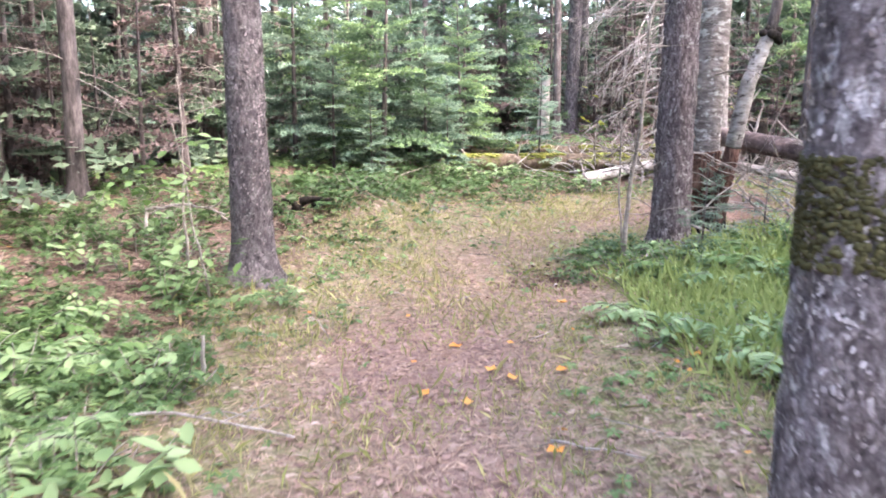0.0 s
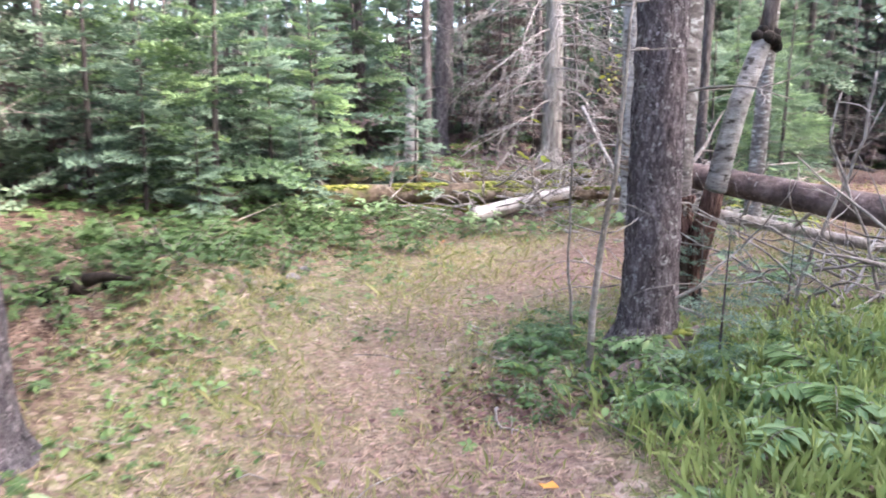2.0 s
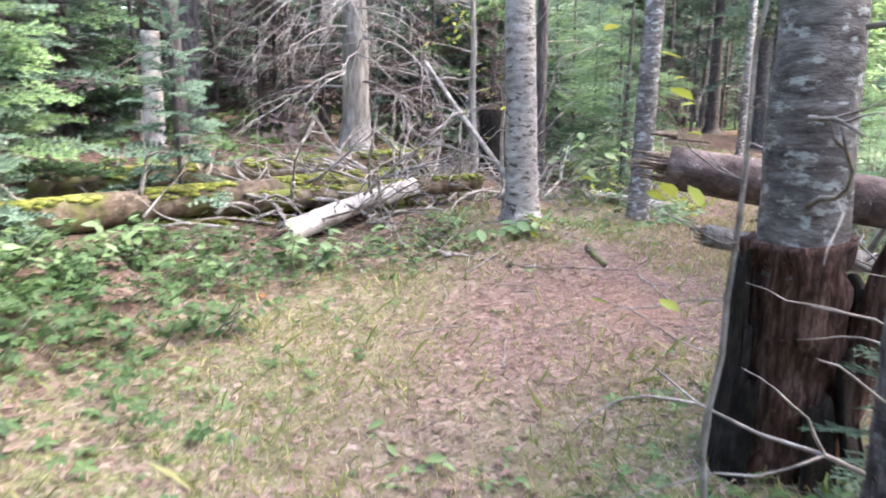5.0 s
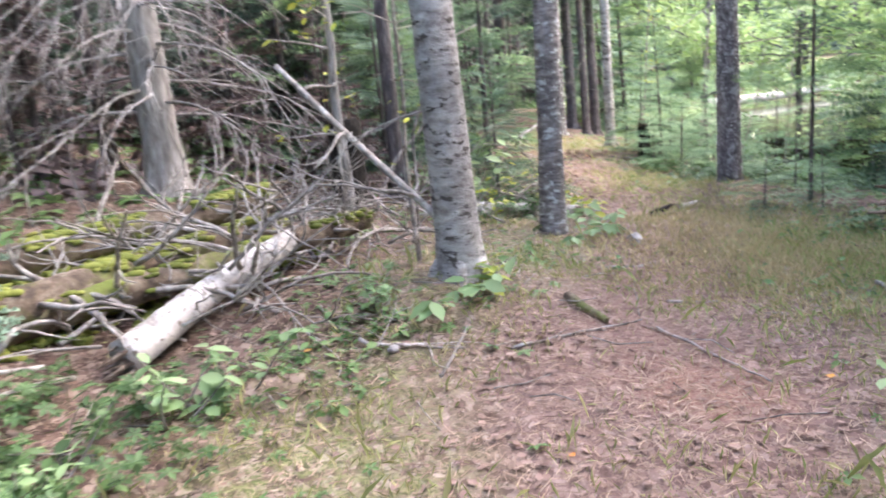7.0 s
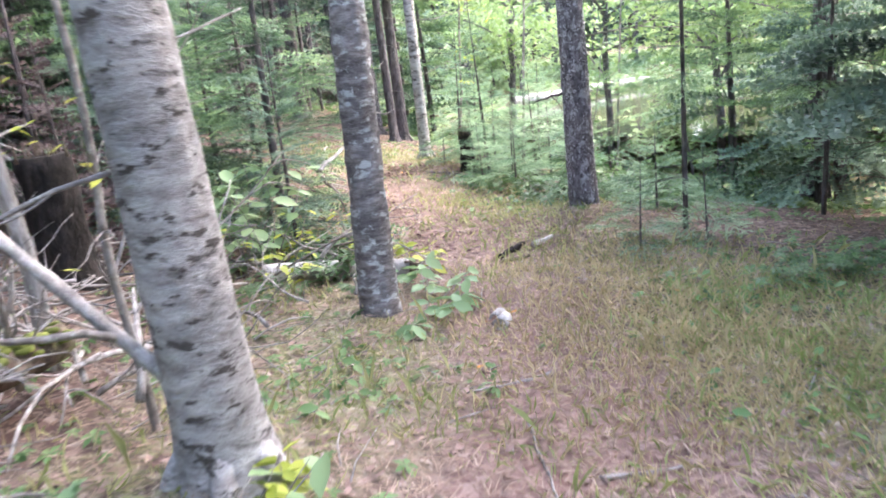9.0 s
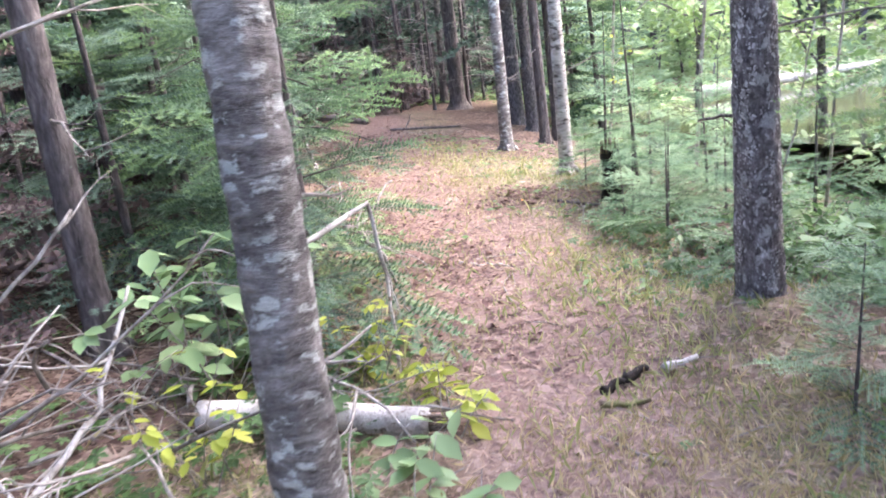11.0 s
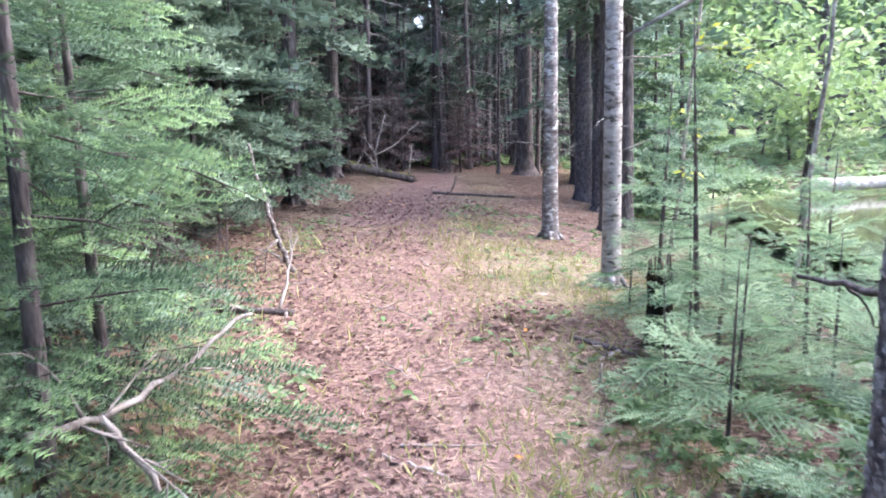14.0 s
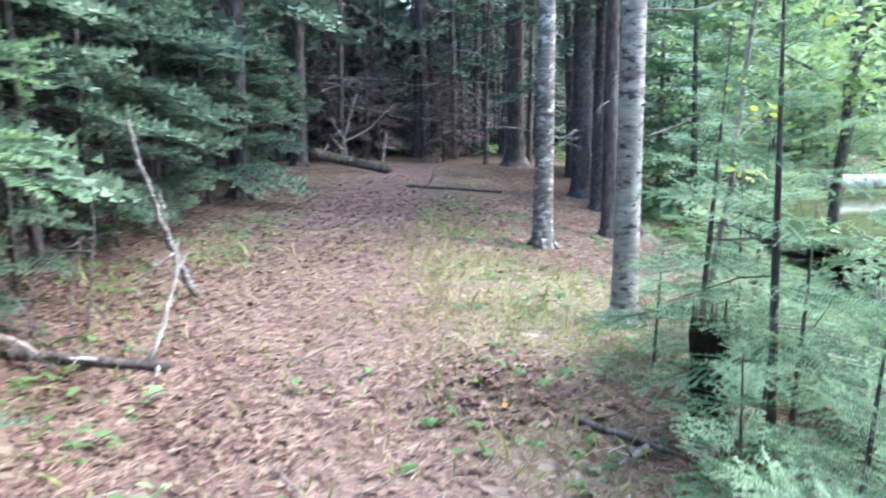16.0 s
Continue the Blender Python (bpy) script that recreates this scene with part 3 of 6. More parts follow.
def make_fir(label, tall, count, reach, detail, seed, material=NEEDLE, low=0.08, stem=0.022, name="fir_sapling", bark=BARK_DARK):
    """A young fir: a straight stem, whorls of flat boughs, a leader."""
    rng = np.random.RandomState(seed)
    e = thing(name, 0, 0, -90, label, "fir tree")
    lean = rng.normal(0, 0.02, 2)
    at = lambda z: (lean[0] * z, lean[1] * z)
    b = Buf()
    zs = np.linspace(-0.12, tall, 12)
    tube(b, [(*at(z), z) for z in zs], np.linspace(stem * 1.25, stem * 0.2, 12), 8, stem * 0.12, seed)
    for _ in range(int(count * 0.35)):
        z = rng.uniform(0.05, 0.5) * tall
        a = rng.uniform(0, 6.28)
        dry_twig(b, rng, (*at(z), z), (math.cos(a), math.sin(a), rng.uniform(-0.2, 0.25)), reach * rng.uniform(0.3, 0.8), stem * 0.2)
    part("trunk", b, bark, e, smooth=True)
    c = Buf()
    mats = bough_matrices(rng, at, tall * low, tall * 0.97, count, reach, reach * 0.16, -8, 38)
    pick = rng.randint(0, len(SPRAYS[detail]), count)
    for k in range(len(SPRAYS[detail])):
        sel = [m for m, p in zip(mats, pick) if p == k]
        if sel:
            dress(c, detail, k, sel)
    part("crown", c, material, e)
    return e


def dry_twig(buf, rng, start, way, length, r):
    """A dry twig with two side shoots, three-sided."""
    pts = wander(rng, start, way, length, 3, 0.12, 0.05)
    tube(buf, pts, (r, r * 0.8, r * 0.6, r * 0.3), 3, cap=False)
    for i in (1, 2):
        d = pts[i] - pts[i - 1]
        d = d / np.linalg.norm(d) + rng.normal(0, 0.6, 3)
        tube(buf, wander(rng, pts[i], d, length * 0.4, 2, 0.1, 0.05), (r * 0.6, r * 0.5, r * 0.3), 3, cap=False)


def make_pole(label, tall, r, crown_from, count, reach, seed, bark, needles, dead=20, lean=0.02, sides=9, name="conifer_tree", detail="sky"):
    """A grown conifer: a bare stem with dead twigs low down and a crown high up."""
    rng = np.random.RandomState(seed)
    e = thing(name, 0, 0, -90, label, "conifer")
    ln = rng.normal(0, lean, 2)
    at = lambda z: (ln[0] * z + 0.03 * math.sin(z * 0.6 + seed), ln[1] * z)
    b = Buf()
    zs = np.concatenate([[-0.3, 0, 0.15, 0.4], np.linspace(1, tall, 14)])
    rad = [r * (1 - 0.85 * max(0, z) / tall) * (1 + 0.55 * math.exp(-max(0, z) / 0.16)) for z in zs]
    tube(b, [(*at(z), z) for z in zs], rad, sides, r * 0.10, seed)
    part("trunk", b, bark, e, smooth=True)
    if dead:
        t = Buf()
        for _ in range(dead):
            z = rng.uniform(0.7, crown_from + 1.0)
            a = rng.uniform(0, 6.28)
            dry_twig(t, rng, (*at(z), z), (math.cos(a), math.sin(a), rng.uniform(-0.3, 0.2)), rng.uniform(0.35, 1.4), 0.009)
        tagged(part("twig_whorl", t, BARK_TWIG, e, "dry grey twigs without needles"), kind="stuff")
    if count:
        c = Buf()
        mats = bough_matrices(rng, at, crown_from, tall * 0.98, count, reach, reach * 0.25, -14, 25, 0.9)
        for k in range(4):
            dress(c, detail, k, mats[k::4])
        part("crown", c, needles, e)
    return e


def place(base, x, y, turn, scale=1.0, label="", sink=0.0, group="", tilt=(0, 0)):
    ob = copy_thing(base, pose(x, y, hz(x, y) - sink, tilt[0], tilt[1], turn) @ Matrix.Scale(scale, 4))
    if label or group:
        tagged(ob, label, "", group)
    return ob


def drop(base):
    for o in (*base.children_recursive, base):
        bpy.data.objects.remove(o)


FIR_TALL = make_fir("young green fir with layered flat boughs", 3.6, 50, 1.1, "mid", 11, stem=0.035)
FIR_BLUE = make_fir("bluish young fir with dense flat boughs", 3.0, 50, 1.0, "mid", 12, NEEDLE_BLUE, stem=0.03)
FIR_THIN = make_fir("slender young fir with a dark visible stem and sparse boughs", 3.3, 24, 0.72, "near", 13, low=0.3, stem=0.017)
FIR_SLIM = make_fir("slim airy young fir with a thin dark stem", 2.2, 34, 0.72, "near", 18, NEEDLE_NEW_SKYLIT, 0.2, 0.02)
FIR_NEAR = make_fir("bushy fir with long drooping boughs beside the trail", 3.4, 46, 1.3, "near", 14, stem=0.035)
FIR_NEAR_BLUE = make_fir("grey-green fir with drooping boughs beside the trail", 3.0, 42, 1.2, "near", 15, NEEDLE_BLUE, stem=0.03)
FIR_HIGH = make_fir("shaded fir with bare lower stem and spreading dark boughs", 4.6, 44, 1.5, "mid", 19, NEEDLE_FAR, 0.27, 0.045)
FIR_ARCH = make_fir("fir with bare foot and long boughs reaching over the trail", 3.8, 40, 1.45, "near", 29, NEEDLE, 0.33, 0.035)
FIR_SMALL = make_fir("knee-high fir seedling in the undergrowth", 0.9, 22, 0.5, "near", 16, NEEDLE_BLUE, 0.05, 0.010, "fir_seedling")
FIR_BUSH = make_fir("low spreading fir bush with pale new growth", 1.2, 18, 0.85, "near", 17, NEEDLE_NEW_SKYLIT, 0.04, 0.014, "fir_bush")

# fir clump behind the clearing
for base, x, y, turn, s in [
        (FIR_TALL, -.9, 11.6, 20, 1.12), (FIR_BLUE, -2.3, 11.9, 100, 1.25), (FIR_TALL, .35, 12.7, 200, .78), (FIR_BLUE, -.25, 12.1, 310, .82),
        (FIR_BLUE, -1.6, 11.2, 40, .7), (FIR_TALL, -1.9, 13.2, 260, 1.35), (FIR_BLUE, .4, 14.0, 70, 1.15),
        (FIR_BLUE, -.6, 14.6, 15, 1.3), (FIR_TALL, 1.3, 16.2, 190, 1.3),
        (FIR_BLUE, -1.0, 10.8, 280, .45), (FIR_BLUE, .1, 11.7, 190, .5)]:
    place(base, x, y, turn, s, group="firs behind the clearing")
place(FIR_BLUE, 1.6, 12.35, 0, .62, "small fir standing among the mossy fallen logs", group="firs behind the clearing")
place(FIR_SMALL, 2.12, 6.0, 33, .85)
place(FIR_SMALL, 2.75, 6.3, 80, .7)
place(FIR_SMALL, 2.6, 7.0, 140, .8)

# thicket on one side of the trail's far stretch
for base, x, y, turn, s in [
        (FIR_NEAR, 7.75, 13.3, 0, 1.0), (FIR_NEAR_BLUE, 7.2, 14.4, 60, 1.0), (FIR_NEAR, 8.1, 15.0, 140, .9), (FIR_NEAR_BLUE, 8.05, 14.2, 200, .9), (FIR_ARCH, 8.6, 15.2, 35, 1.0),
        (FIR_BLUE, 8.3, 15.6, 20, 1.2), (FIR_HIGH, 9.2, 16.9, 310, 1.0), (FIR_NEAR, 8.15, 13.75, 75, .8), (FIR_NEAR_BLUE, 7.15, 12.75, 105, .55),
        (FIR_TALL, 7.4, 16.4, 45, 1.4), (FIR_HIGH, 9.6, 18.2, 100, 1.1), (FIR_HIGH, 11.0, 19.0, 10, 1.05), (FIR_HIGH, 12.6, 20.6, 210, 1.1), (FIR_HIGH, 14.2, 22.2, 60, 1.1), (FIR_HIGH, 10.2, 17.6, 200, .9)]:
    place(base, x, y, turn, s, group="firs beside the trail")

# slender firs on the pond side
for base, x, y, turn, s in [
        (FIR_SLIM, 11.5, 12.75, 0, 1.0), (FIR_THIN, 8.55, 9.95, 70, 1.15), (FIR_THIN, 9.9, 8.9, 160, 1.2), (FIR_SLIM, 12.0, 13.35, 220, .85),
        (FIR_HIGH, 10.0, 8.3, 20, .95), (FIR_BLUE, 11.4, 8.9, 90, 1.2), (FIR_TALL, 12.2, 9.8, 140, 1.1), (FIR_HIGH, 8.6, 8.2, 0, .9), (FIR_BLUE, 7.6, 7.2, 50, 1.3),
        (FIR_TALL, 20.3, 17.6, 150, 1.6), (FIR_BLUE, 22.0, 19.2, 220, 1.7), (FIR_HIGH, 9.2, 6.6, 240, 1.0), (FIR_TALL, 13.4, 8.6, 77, 1.3)]:
    place(base, x, y, turn, s, group="firs on the pond side")
for x, y, turn, s in [(11.1, 12.3, 0, .85), (11.75, 12.0, 100, .9), (10.75, 12.55, 200, .62), (11.35, 11.6, 40, 1.0), (12.4, 12.4, 150, 1.15), (10.35, 12.0, 75, .8), (11.35, 12.75, 20, .7), (12.0, 12.85, 60, .95),
                      (9.7, 11.2, 0, .8), (12.75, 13.45, 210, 1.0), (9.35, 10.3, 90, .7), (7.9, 10.2, 30, .62), (8.2, 9.75, 170, .6), (12.2, 13.7, 15, .65), (13.2, 12.6, 0, 1.3), (13.5, 13.7, 50, 1.2), (12.5, 11.4, 80, 1.3)]:
    place(FIR_BUSH, x, y, turn, s, group="low firs on the pond side")

POLE_A = make_pole("dark thin conifer trunk with dry twigs", 11, 0.085, 4.6, 30, 1.6, 21, BARK_DARK, NEEDLE_FAR)
POLE_B = make_pole("grey conifer trunk with dead lower branches", 12, 0.12, 5.2, 32, 1.9, 22, BARK_SPRUCE, NEEDLE_FAR)
POLE_C = make_pole("thin dark pole of a shaded conifer", 9, 0.055, 4.2, 28, 1.2, 23, BARK_DARK, NEEDLE_FAR, 22)
POLE_D = make_pole("dark conifer with a low green crown", 10, 0.10, 1.9, 36, 1.7, 24, BARK_DARK, NEEDLE_FAR, 14, detail="far")
POLE_E = make_pole("dead conifer with hanging brown twigs", 7, 0.05, 1.6, 26, 0.9, 25, BARK_DARK, NEEDLE_DEAD, 40, detail="far", name="dead_conifer_tree")


def wooded(x, y):
    """Where the closed forest stands: off the trail and off the pond."""
    d, s = off_trail(np.array(x), np.array(y))
    if d < 2.6 or (y < 5 and 0 < x < 3.8) or (-5.5 < x < 5.0 and 3.2 < y < 14.5 and x > -3.2) or (5.0 < x < 10.6 and 11 < y < 17.2):
        return False
    if x - y > -1.2 and x > 7.0 and not (x < 13.5 and y < 9) and not (x > 19 and y > x - 3 and y > 20.5):
        return False
    return True


def scatter_forest():
    rng = np.random.RandomState(77)
    done = []
    tries = 0
    while len(done) < 270 and tries < 16000:
        tries += 1
        x, y = rng.uniform(-16, 32), rng.uniform(-9, 38)
        d, s = off_trail(np.array(x), np.array(y))
        if d > 17 or not wooded(x, y):
            continue
        gap = 1.0 if d < 12 else 1.3
        if any((x - a) ** 2 + (y - b) ** 2 < gap ** 2 for a, b in done):
            continue
        done.append((x, y))
        base = (POLE_A, POLE_B, POLE_C, POLE_D, POLE_E, POLE_C)[rng.choice(6, p=(.25, .18, .2, .17, .08, .12))]
        if y < 5 and x > 1:
            base = POLE_A if len(done) % 2 else POLE_C
        place(base, x, y, rng.uniform(0, 360), rng.uniform(0.8, 1.25), group="trees of the closed forest")


scatter_forest()

# Unseen trees added beside the start to keep the sun off the clearing.
for x, y, turn, s in [(4.4, 1.9, 0, .9), (5.6, 3.1, 200, .95), (5.3, .6, 40, 1.0)]:
    place(POLE_B, x, y, turn, s, group="trees of the closed forest")

UNDER = make_fir("shaded understory fir with dark thin boughs", 3.2, 26, 1.0, "far", 26, NEEDLE_FAR, 0.06, 0.03, "understory_fir")
UNDER_NEAR = make_fir("shaded dark green fir at the forest edge", 3.2, 30, 1.0, "mid", 30, NEEDLE_FAR, 0.1, 0.03, "understory_fir")
UNDER_DEAD = make_fir("shaded dying fir with brown needles", 2.8, 24, 0.8, "far", 27, NEEDLE_DEAD, 0.1, 0.026, "dying_fir")


def scatter_understory():
    rng = np.random.RandomState(78)
    done, tries = [], 0
    while len(done) < 80 and tries < 9000:
        tries += 1
        x, y = rng.uniform(-12, 29), rng.uniform(-5, 33)
        d, s = off_trail(np.array(x), np.array(y))
        if d < 4.2 or d > 14 or not wooded(x, y) or any((x - a) ** 2 + (y - b) ** 2 < 1.0 for a, b in done):
            continue
        if x > 11 and d < 6.5:
            continue
        done.append((x, y))
        place(UNDER_DEAD if rng.rand() < 0.2 else UNDER, x, y, rng.uniform(0, 360), rng.uniform(0.6, 1.4), group="understory of the closed forest")


scatter_understory()


def thicken(n, lo, hi, seed, dying=0.25):
    rng = np.random.RandomState(seed)
    for _ in range(n):
        x, y = rng.uniform(lo[0], hi[0]), rng.uniform(lo[1], hi[1])
        if off_trail(np.array(x), np.array(y))[0] < 3.2:
            continue
        place(UNDER_DEAD if rng.rand() < dying else UNDER, x, y, rng.uniform(0, 360), rng.uniform(0.7, 1.3), group="understory of the closed forest")


thicken(34, (-3, 15.6), (9, 21), 5, 0.75)
thicken(30, (-8, 6.5), (-3.6, 14), 6, 0.75)
thicken(44, (-14, 8), (-5, 20), 9, 0.5)
for x, y, turn, s in [(-6.2, 12.4, 0, 1.0), (-8.0, 13.6, 90, 1.1), (-4.9, 14.8, 200, 1.0), (-9.6, 11.4, 40, 1.1), (-6.8, 16.2, 130, 1.2), (-3.4, 16.6, 250, 1.1), (-10.5, 15.0, 10, 1.2), (-5.6, 9.4, 300, .9), (-7.4, 8.2, 70, 1.0)]:
    place(POLE_D, x, y, turn, s, group="trees of the closed forest")
thicken(46, (17, 24), (29, 33), 7, 0.6)
for x, y, turn, s in [(14.3, 22.3, 0, 1.0), (17.2, 25.2, 90, 1.1), (19.6, 26.3, 200, 1.1), (20.9, 25.0, 40, 1.0), (12.1, 19.9, 130, .95), (22.6, 26.4, 10, 1.2), (10.2, 18.6, 250, .9), (23.4, 24.4, 300, 1.1)]:
    place(POLE_D, x, y, turn, s, group="trees of the closed forest")
for x, y, turn, s in [(17.6, 24.4, 0, 1.0), (18.6, 25.2, 60, 1.2), (19.4, 24.6, 120, 1.1), (20.2, 26.0, 200, 1.3), (18.0, 26.6, 280, 1.3), (21.2, 24.2, 20, 1.0), (16.6, 25.6, 90, 1.1), (20.4, 23.6, 150, .8), (22.2, 25.4, 310, 1.2), (17.9, 23.2, 45, .8)]:
    place(UNDER_DEAD, x, y, turn, s, group="understory of the closed forest")
for x, y, turn, s in [(6.3, 14.4, 0, .8), (5.7, 15.2, 120, .9), (6.9, 15.1, 60, .85), (5.1, 15.6, 200, 1.0), (4.9, 13.9, 310, .5), (3.4, 15.4, 20, .9), (6.0, 13.7, 150, .6), (9.35, 16.7, 0, .6), (8.8, 15.9, 70, .55), (9.7, 17.5, 140, .75), (10.5, 18.3, 220, .8)]:
    place(UNDER_DEAD, x, y, turn, s, group="understory of the closed forest")
for x, y, turn, s in [(9.3, 16.2, 40, .5), (9.9, 17.1, 170, .6), (8.9, 15.9, 280, .55), (10.9, 17.9, 90, .5), (9.0, 17.6, 0, 1.0), (10.8, 18.2, 160, 1.1), (11.9, 19.3, 240, 1.2), (13.0, 20.3, 310, 1.1), (14.2, 21.6, 30, 1.2), (15.6, 23.2, 100, 1.2), (10.4, 19.3, 200, 1.4), (12.4, 21.3, 20, 1.4), (14.5, 23.6, 70, 1.4), (22.6, 21.0, 0, 1.0), (23.5, 23.0, 50, 1.2)]:
    place(UNDER_NEAR, x, y, turn, s, group="understory of the closed forest")


POLE_F = make_pole("thin bare dark stem among the crowded shaded trees", 9, 0.05, 4.4, 10, 1.0, 28, BARK_DARK, NEEDLE_DEAD, 34, detail="far")
rng = np.random.RandomState(12)
for i in range(46):
    a, b = rng.uniform(-4.2, 4.6), rng.uniform(0, 8)
    x, y = 18.2 + .66 * b + .75 * a, 23.6 + .75 * b - .66 * a
    if off_trail(np.array(x), np.array(y))[0] > .9 and x - y < .2:
        place(POLE_F, x, y, rng.uniform(0, 360), rng.uniform(.8, 1.4), group="trees of the closed forest")

# ---- far woods and pond ----
def far_woods():
    """The forest beyond: ragged spires of boughs, too many to count."""
    rng = np.random.RandomState(31)
    c, t = Buf(), Buf()
    mats = [[], [], []]
    for i in range(290):
        a = rng.uniform(0, 6.283)
        r = rng.uniform(25, 46)
        x, y = 6 + r * math.cos(a), 11 + r * math.sin(a)
        if -0.75 < a - 6.283 < 0 or a < 0.45:
            r = rng.uniform(44, 60)
            x, y = 6 + r * math.cos(a), 11 + r * math.sin(a)
        h = rng.uniform(10, 15)
        z0 = hz(x, y)
        tube(t, [(x, y, z0 - 0.3), (x, y, z0 + h)], (0.16, 0.03), 6)
        for m in bough_matrices(rng, lambda z: (x, y), z0 + 0.2, z0 + h, 20, 3.6, 0.5, -18, 20, 0.9):
            mats[rng.randint(3)].append(m)
    for k in range(3):
        dress(c, "sky", k, mats[k])
    e = thing("far_woods", 6, 11, 0, "dark conifer woods closing the view all round", "woods", kind="stuff")
    e.matrix_basis = Matrix()
    part("trunks", t, BARK_DARK, e)
    part("crowns", c, NEEDLE_FAR, e)


far_woods()

LEAF_T = np.array([(0, 0, 0), (.28, .22, .05), (.62, .25, .03), (1, 0, -.08), (.62, -.25, .03), (.28, -.22, .05), (.5, 0, -.03)], float)
LEAF_F = np.array([(0, 6, 1), (1, 6, 2), (2, 6, 3), (3, 6, 4), (4, 6, 5), (5, 6, 0)])
BLADE_T = np.array([(0, 0, 0), (.5, .25, .1), (1, 0, -.05), (.5, -.25, .1)], float)
BLADE_F = np.array([(0, 2, 1), (0, 3, 2)])


def leaf_poses(rng, pts, size, flat=0.6):
    out = []
    for p in pts:
        s = size * rng.uniform(0.65, 1.3)
        m = pose(*p, rng.normal(0, 40 * flat), rng.normal(10, 40 * flat), rng.uniform(0, 360)) @ Matrix.Scale(s, 4)
        out.append(np.array(m))
    return out


def hardwood(label, tall, r, crown_z, spread, leaves, size, seed, material, bark=BARK_SPRUCE, name="hardwood_tree"):
    """A broad-leaved tree: stem, rising limbs, clumps of leaves with gaps."""
    rng = np.random.RandomState(seed)
    e = thing(name, 0, 0, -90, label, "tree")
    b = Buf()
    pts = wander(rng, (0, 0, -0.2), (0, 0, 1), tall, 10, 0.05, -0.02)
    tube(b, pts, np.linspace(r, r * 0.25, 11), 8, r * 0.1, seed)
    ends = []
    for _ in range(12):
        i = rng.randint(3, 10)
        if pts[i][2] < crown_z * 0.8:
            i = 9
        a = rng.uniform(0, 6.28)
        limb = wander(rng, pts[i], (math.cos(a), math.sin(a), rng.uniform(0.1, 0.7)), spread * rng.uniform(0.6, 1.1), 6, 0.16, 0.0)
        tube(b, limb, np.linspace(r * 0.3, r * 0.06, 7), 5)
        ends += list(limb[2:])
    part("trunk", b, bark, e, smooth=True)
    c = Buf()
    ends = np.array(ends)
    pts = ends[rng.randint(0, len(ends), leaves)] + rng.normal(0, spread * 0.16, (leaves, 3))
    c.stamp(BLADE_T, BLADE_F, leaf_poses(rng, pts, size))
    part("crown", c, material, e)
    return e


POND_TREE = hardwood("bright green hardwood on the far bank of the pond", 9, 0.14, 1.2, 3.0, 1700, 0.42, 41, LEAF_SUN_PAINTED)
POND_SHRUB = hardwood("leafy shrub on the pond's bank, sunlight put into its leaf colour", 3.2, 0.05, 0.3, 1.5, 900, 0.21, 42, LEAF_SUN_PAINTED, name="leafy_shrub")
rng = np.random.RandomState(8)
for i in range(26):
    a = radians(-38 + i * 3.0 + rng.uniform(-1.5, 1.5))
    r = rng.uniform(27, 36)
    place(POND_TREE, 8 + r * math.cos(a), 11 + r * math.sin(a), rng.uniform(0, 360), rng.uniform(0.8, 1.25), group="trees across the pond")
for i in range(42):
    x, y = rng.uniform(13.5, 31), rng.uniform(2, 22)
    if x - y < 2.2 or (x < 20 and abs((y - 10.1) - 0.235 * (x - 6.4)) < 1.6) or np.hypot(x - 23.5, y - 12.5) < 6.2:
        continue
    place(POND_SHRUB, x, y, rng.uniform(0, 360), rng.uniform(0.5, 1.0), group="shrubs on the bank")

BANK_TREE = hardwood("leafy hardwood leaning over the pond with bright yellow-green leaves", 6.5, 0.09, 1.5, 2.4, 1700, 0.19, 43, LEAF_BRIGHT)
for x, y, turn, s in [(17.6, 10.4, 0, 1.0), (19.6, 12.9, 80, 1.05), (16.0, 8.4, 150, .95), (21.0, 15.6, 220, 1.1), (18.8, 8.9, 300, 1.1), (20.4, 10.4, 30, 1.0)]:
    place(BANK_TREE, x, y, turn, s, group="hardwoods on the pond's bank")

b = Buf()
ring = []
for a in np.arange(48) * 2 * math.pi / 48:
    u, w = 9 * math.cos(a) * (1 + 0.1 * math.sin(3 * a)), 4.6 * math.sin(a) * (1 + 0.08 * math.cos(4 * a))
    ring.append((23.5 + (u + w) * 0.7071, 12.5 + (u - w) * 0.7071, -0.52))
b.add(ring + [(23.5, 12.5, -0.52)], f3=[(48, i, (i + 1) % 48) for i in range(48)])
tagged(new("water", b.mesh("water", water_material())), "still olive pond water among trees", "water", kind="structure")


def backdrop():
    """The wooded distance: a ragged dark wall of forest far outside."""
    rng = np.random.RandomState(6)
    n = 220
    v, f = [], []
    for i in range(n):
        a = i * 2 * math.pi / n
        x, y = 8 + 62 * math.cos(a), 11 + 62 * math.sin(a)
        v += [(x, y, -2), (x, y, 9 + rng.uniform(-2.5, 2.5))]
    for i in range(n):
        k = (i + 1) % n
        f.append((2 * i, 2 * k, 2 * k + 1, 2 * i + 1))
    b = Buf()
    b.add(v, f4=f)
    m, nt, p, link = nodes_of("distant_forest")
    nz = noise_node(nt, 0.9, 6, 0.75, (1, 1, 0.6))
    r = ramp(nt, [(0.3, (0.012, 0.02, 0.012)), (0.55, (0.06, 0.07, 0.045)), (0.75, (0.13, 0.14, 0.085))])
    link(nz.outputs[0], r.inputs[0])
    link(r.outputs[0], p.inputs["Base Color"])
    p.inputs["Roughness"].default_value = 1.0
    tagged(new("backdrop", b.mesh("backdrop", m)), "dark wooded distance", "backdrop", kind="structure")


backdrop()

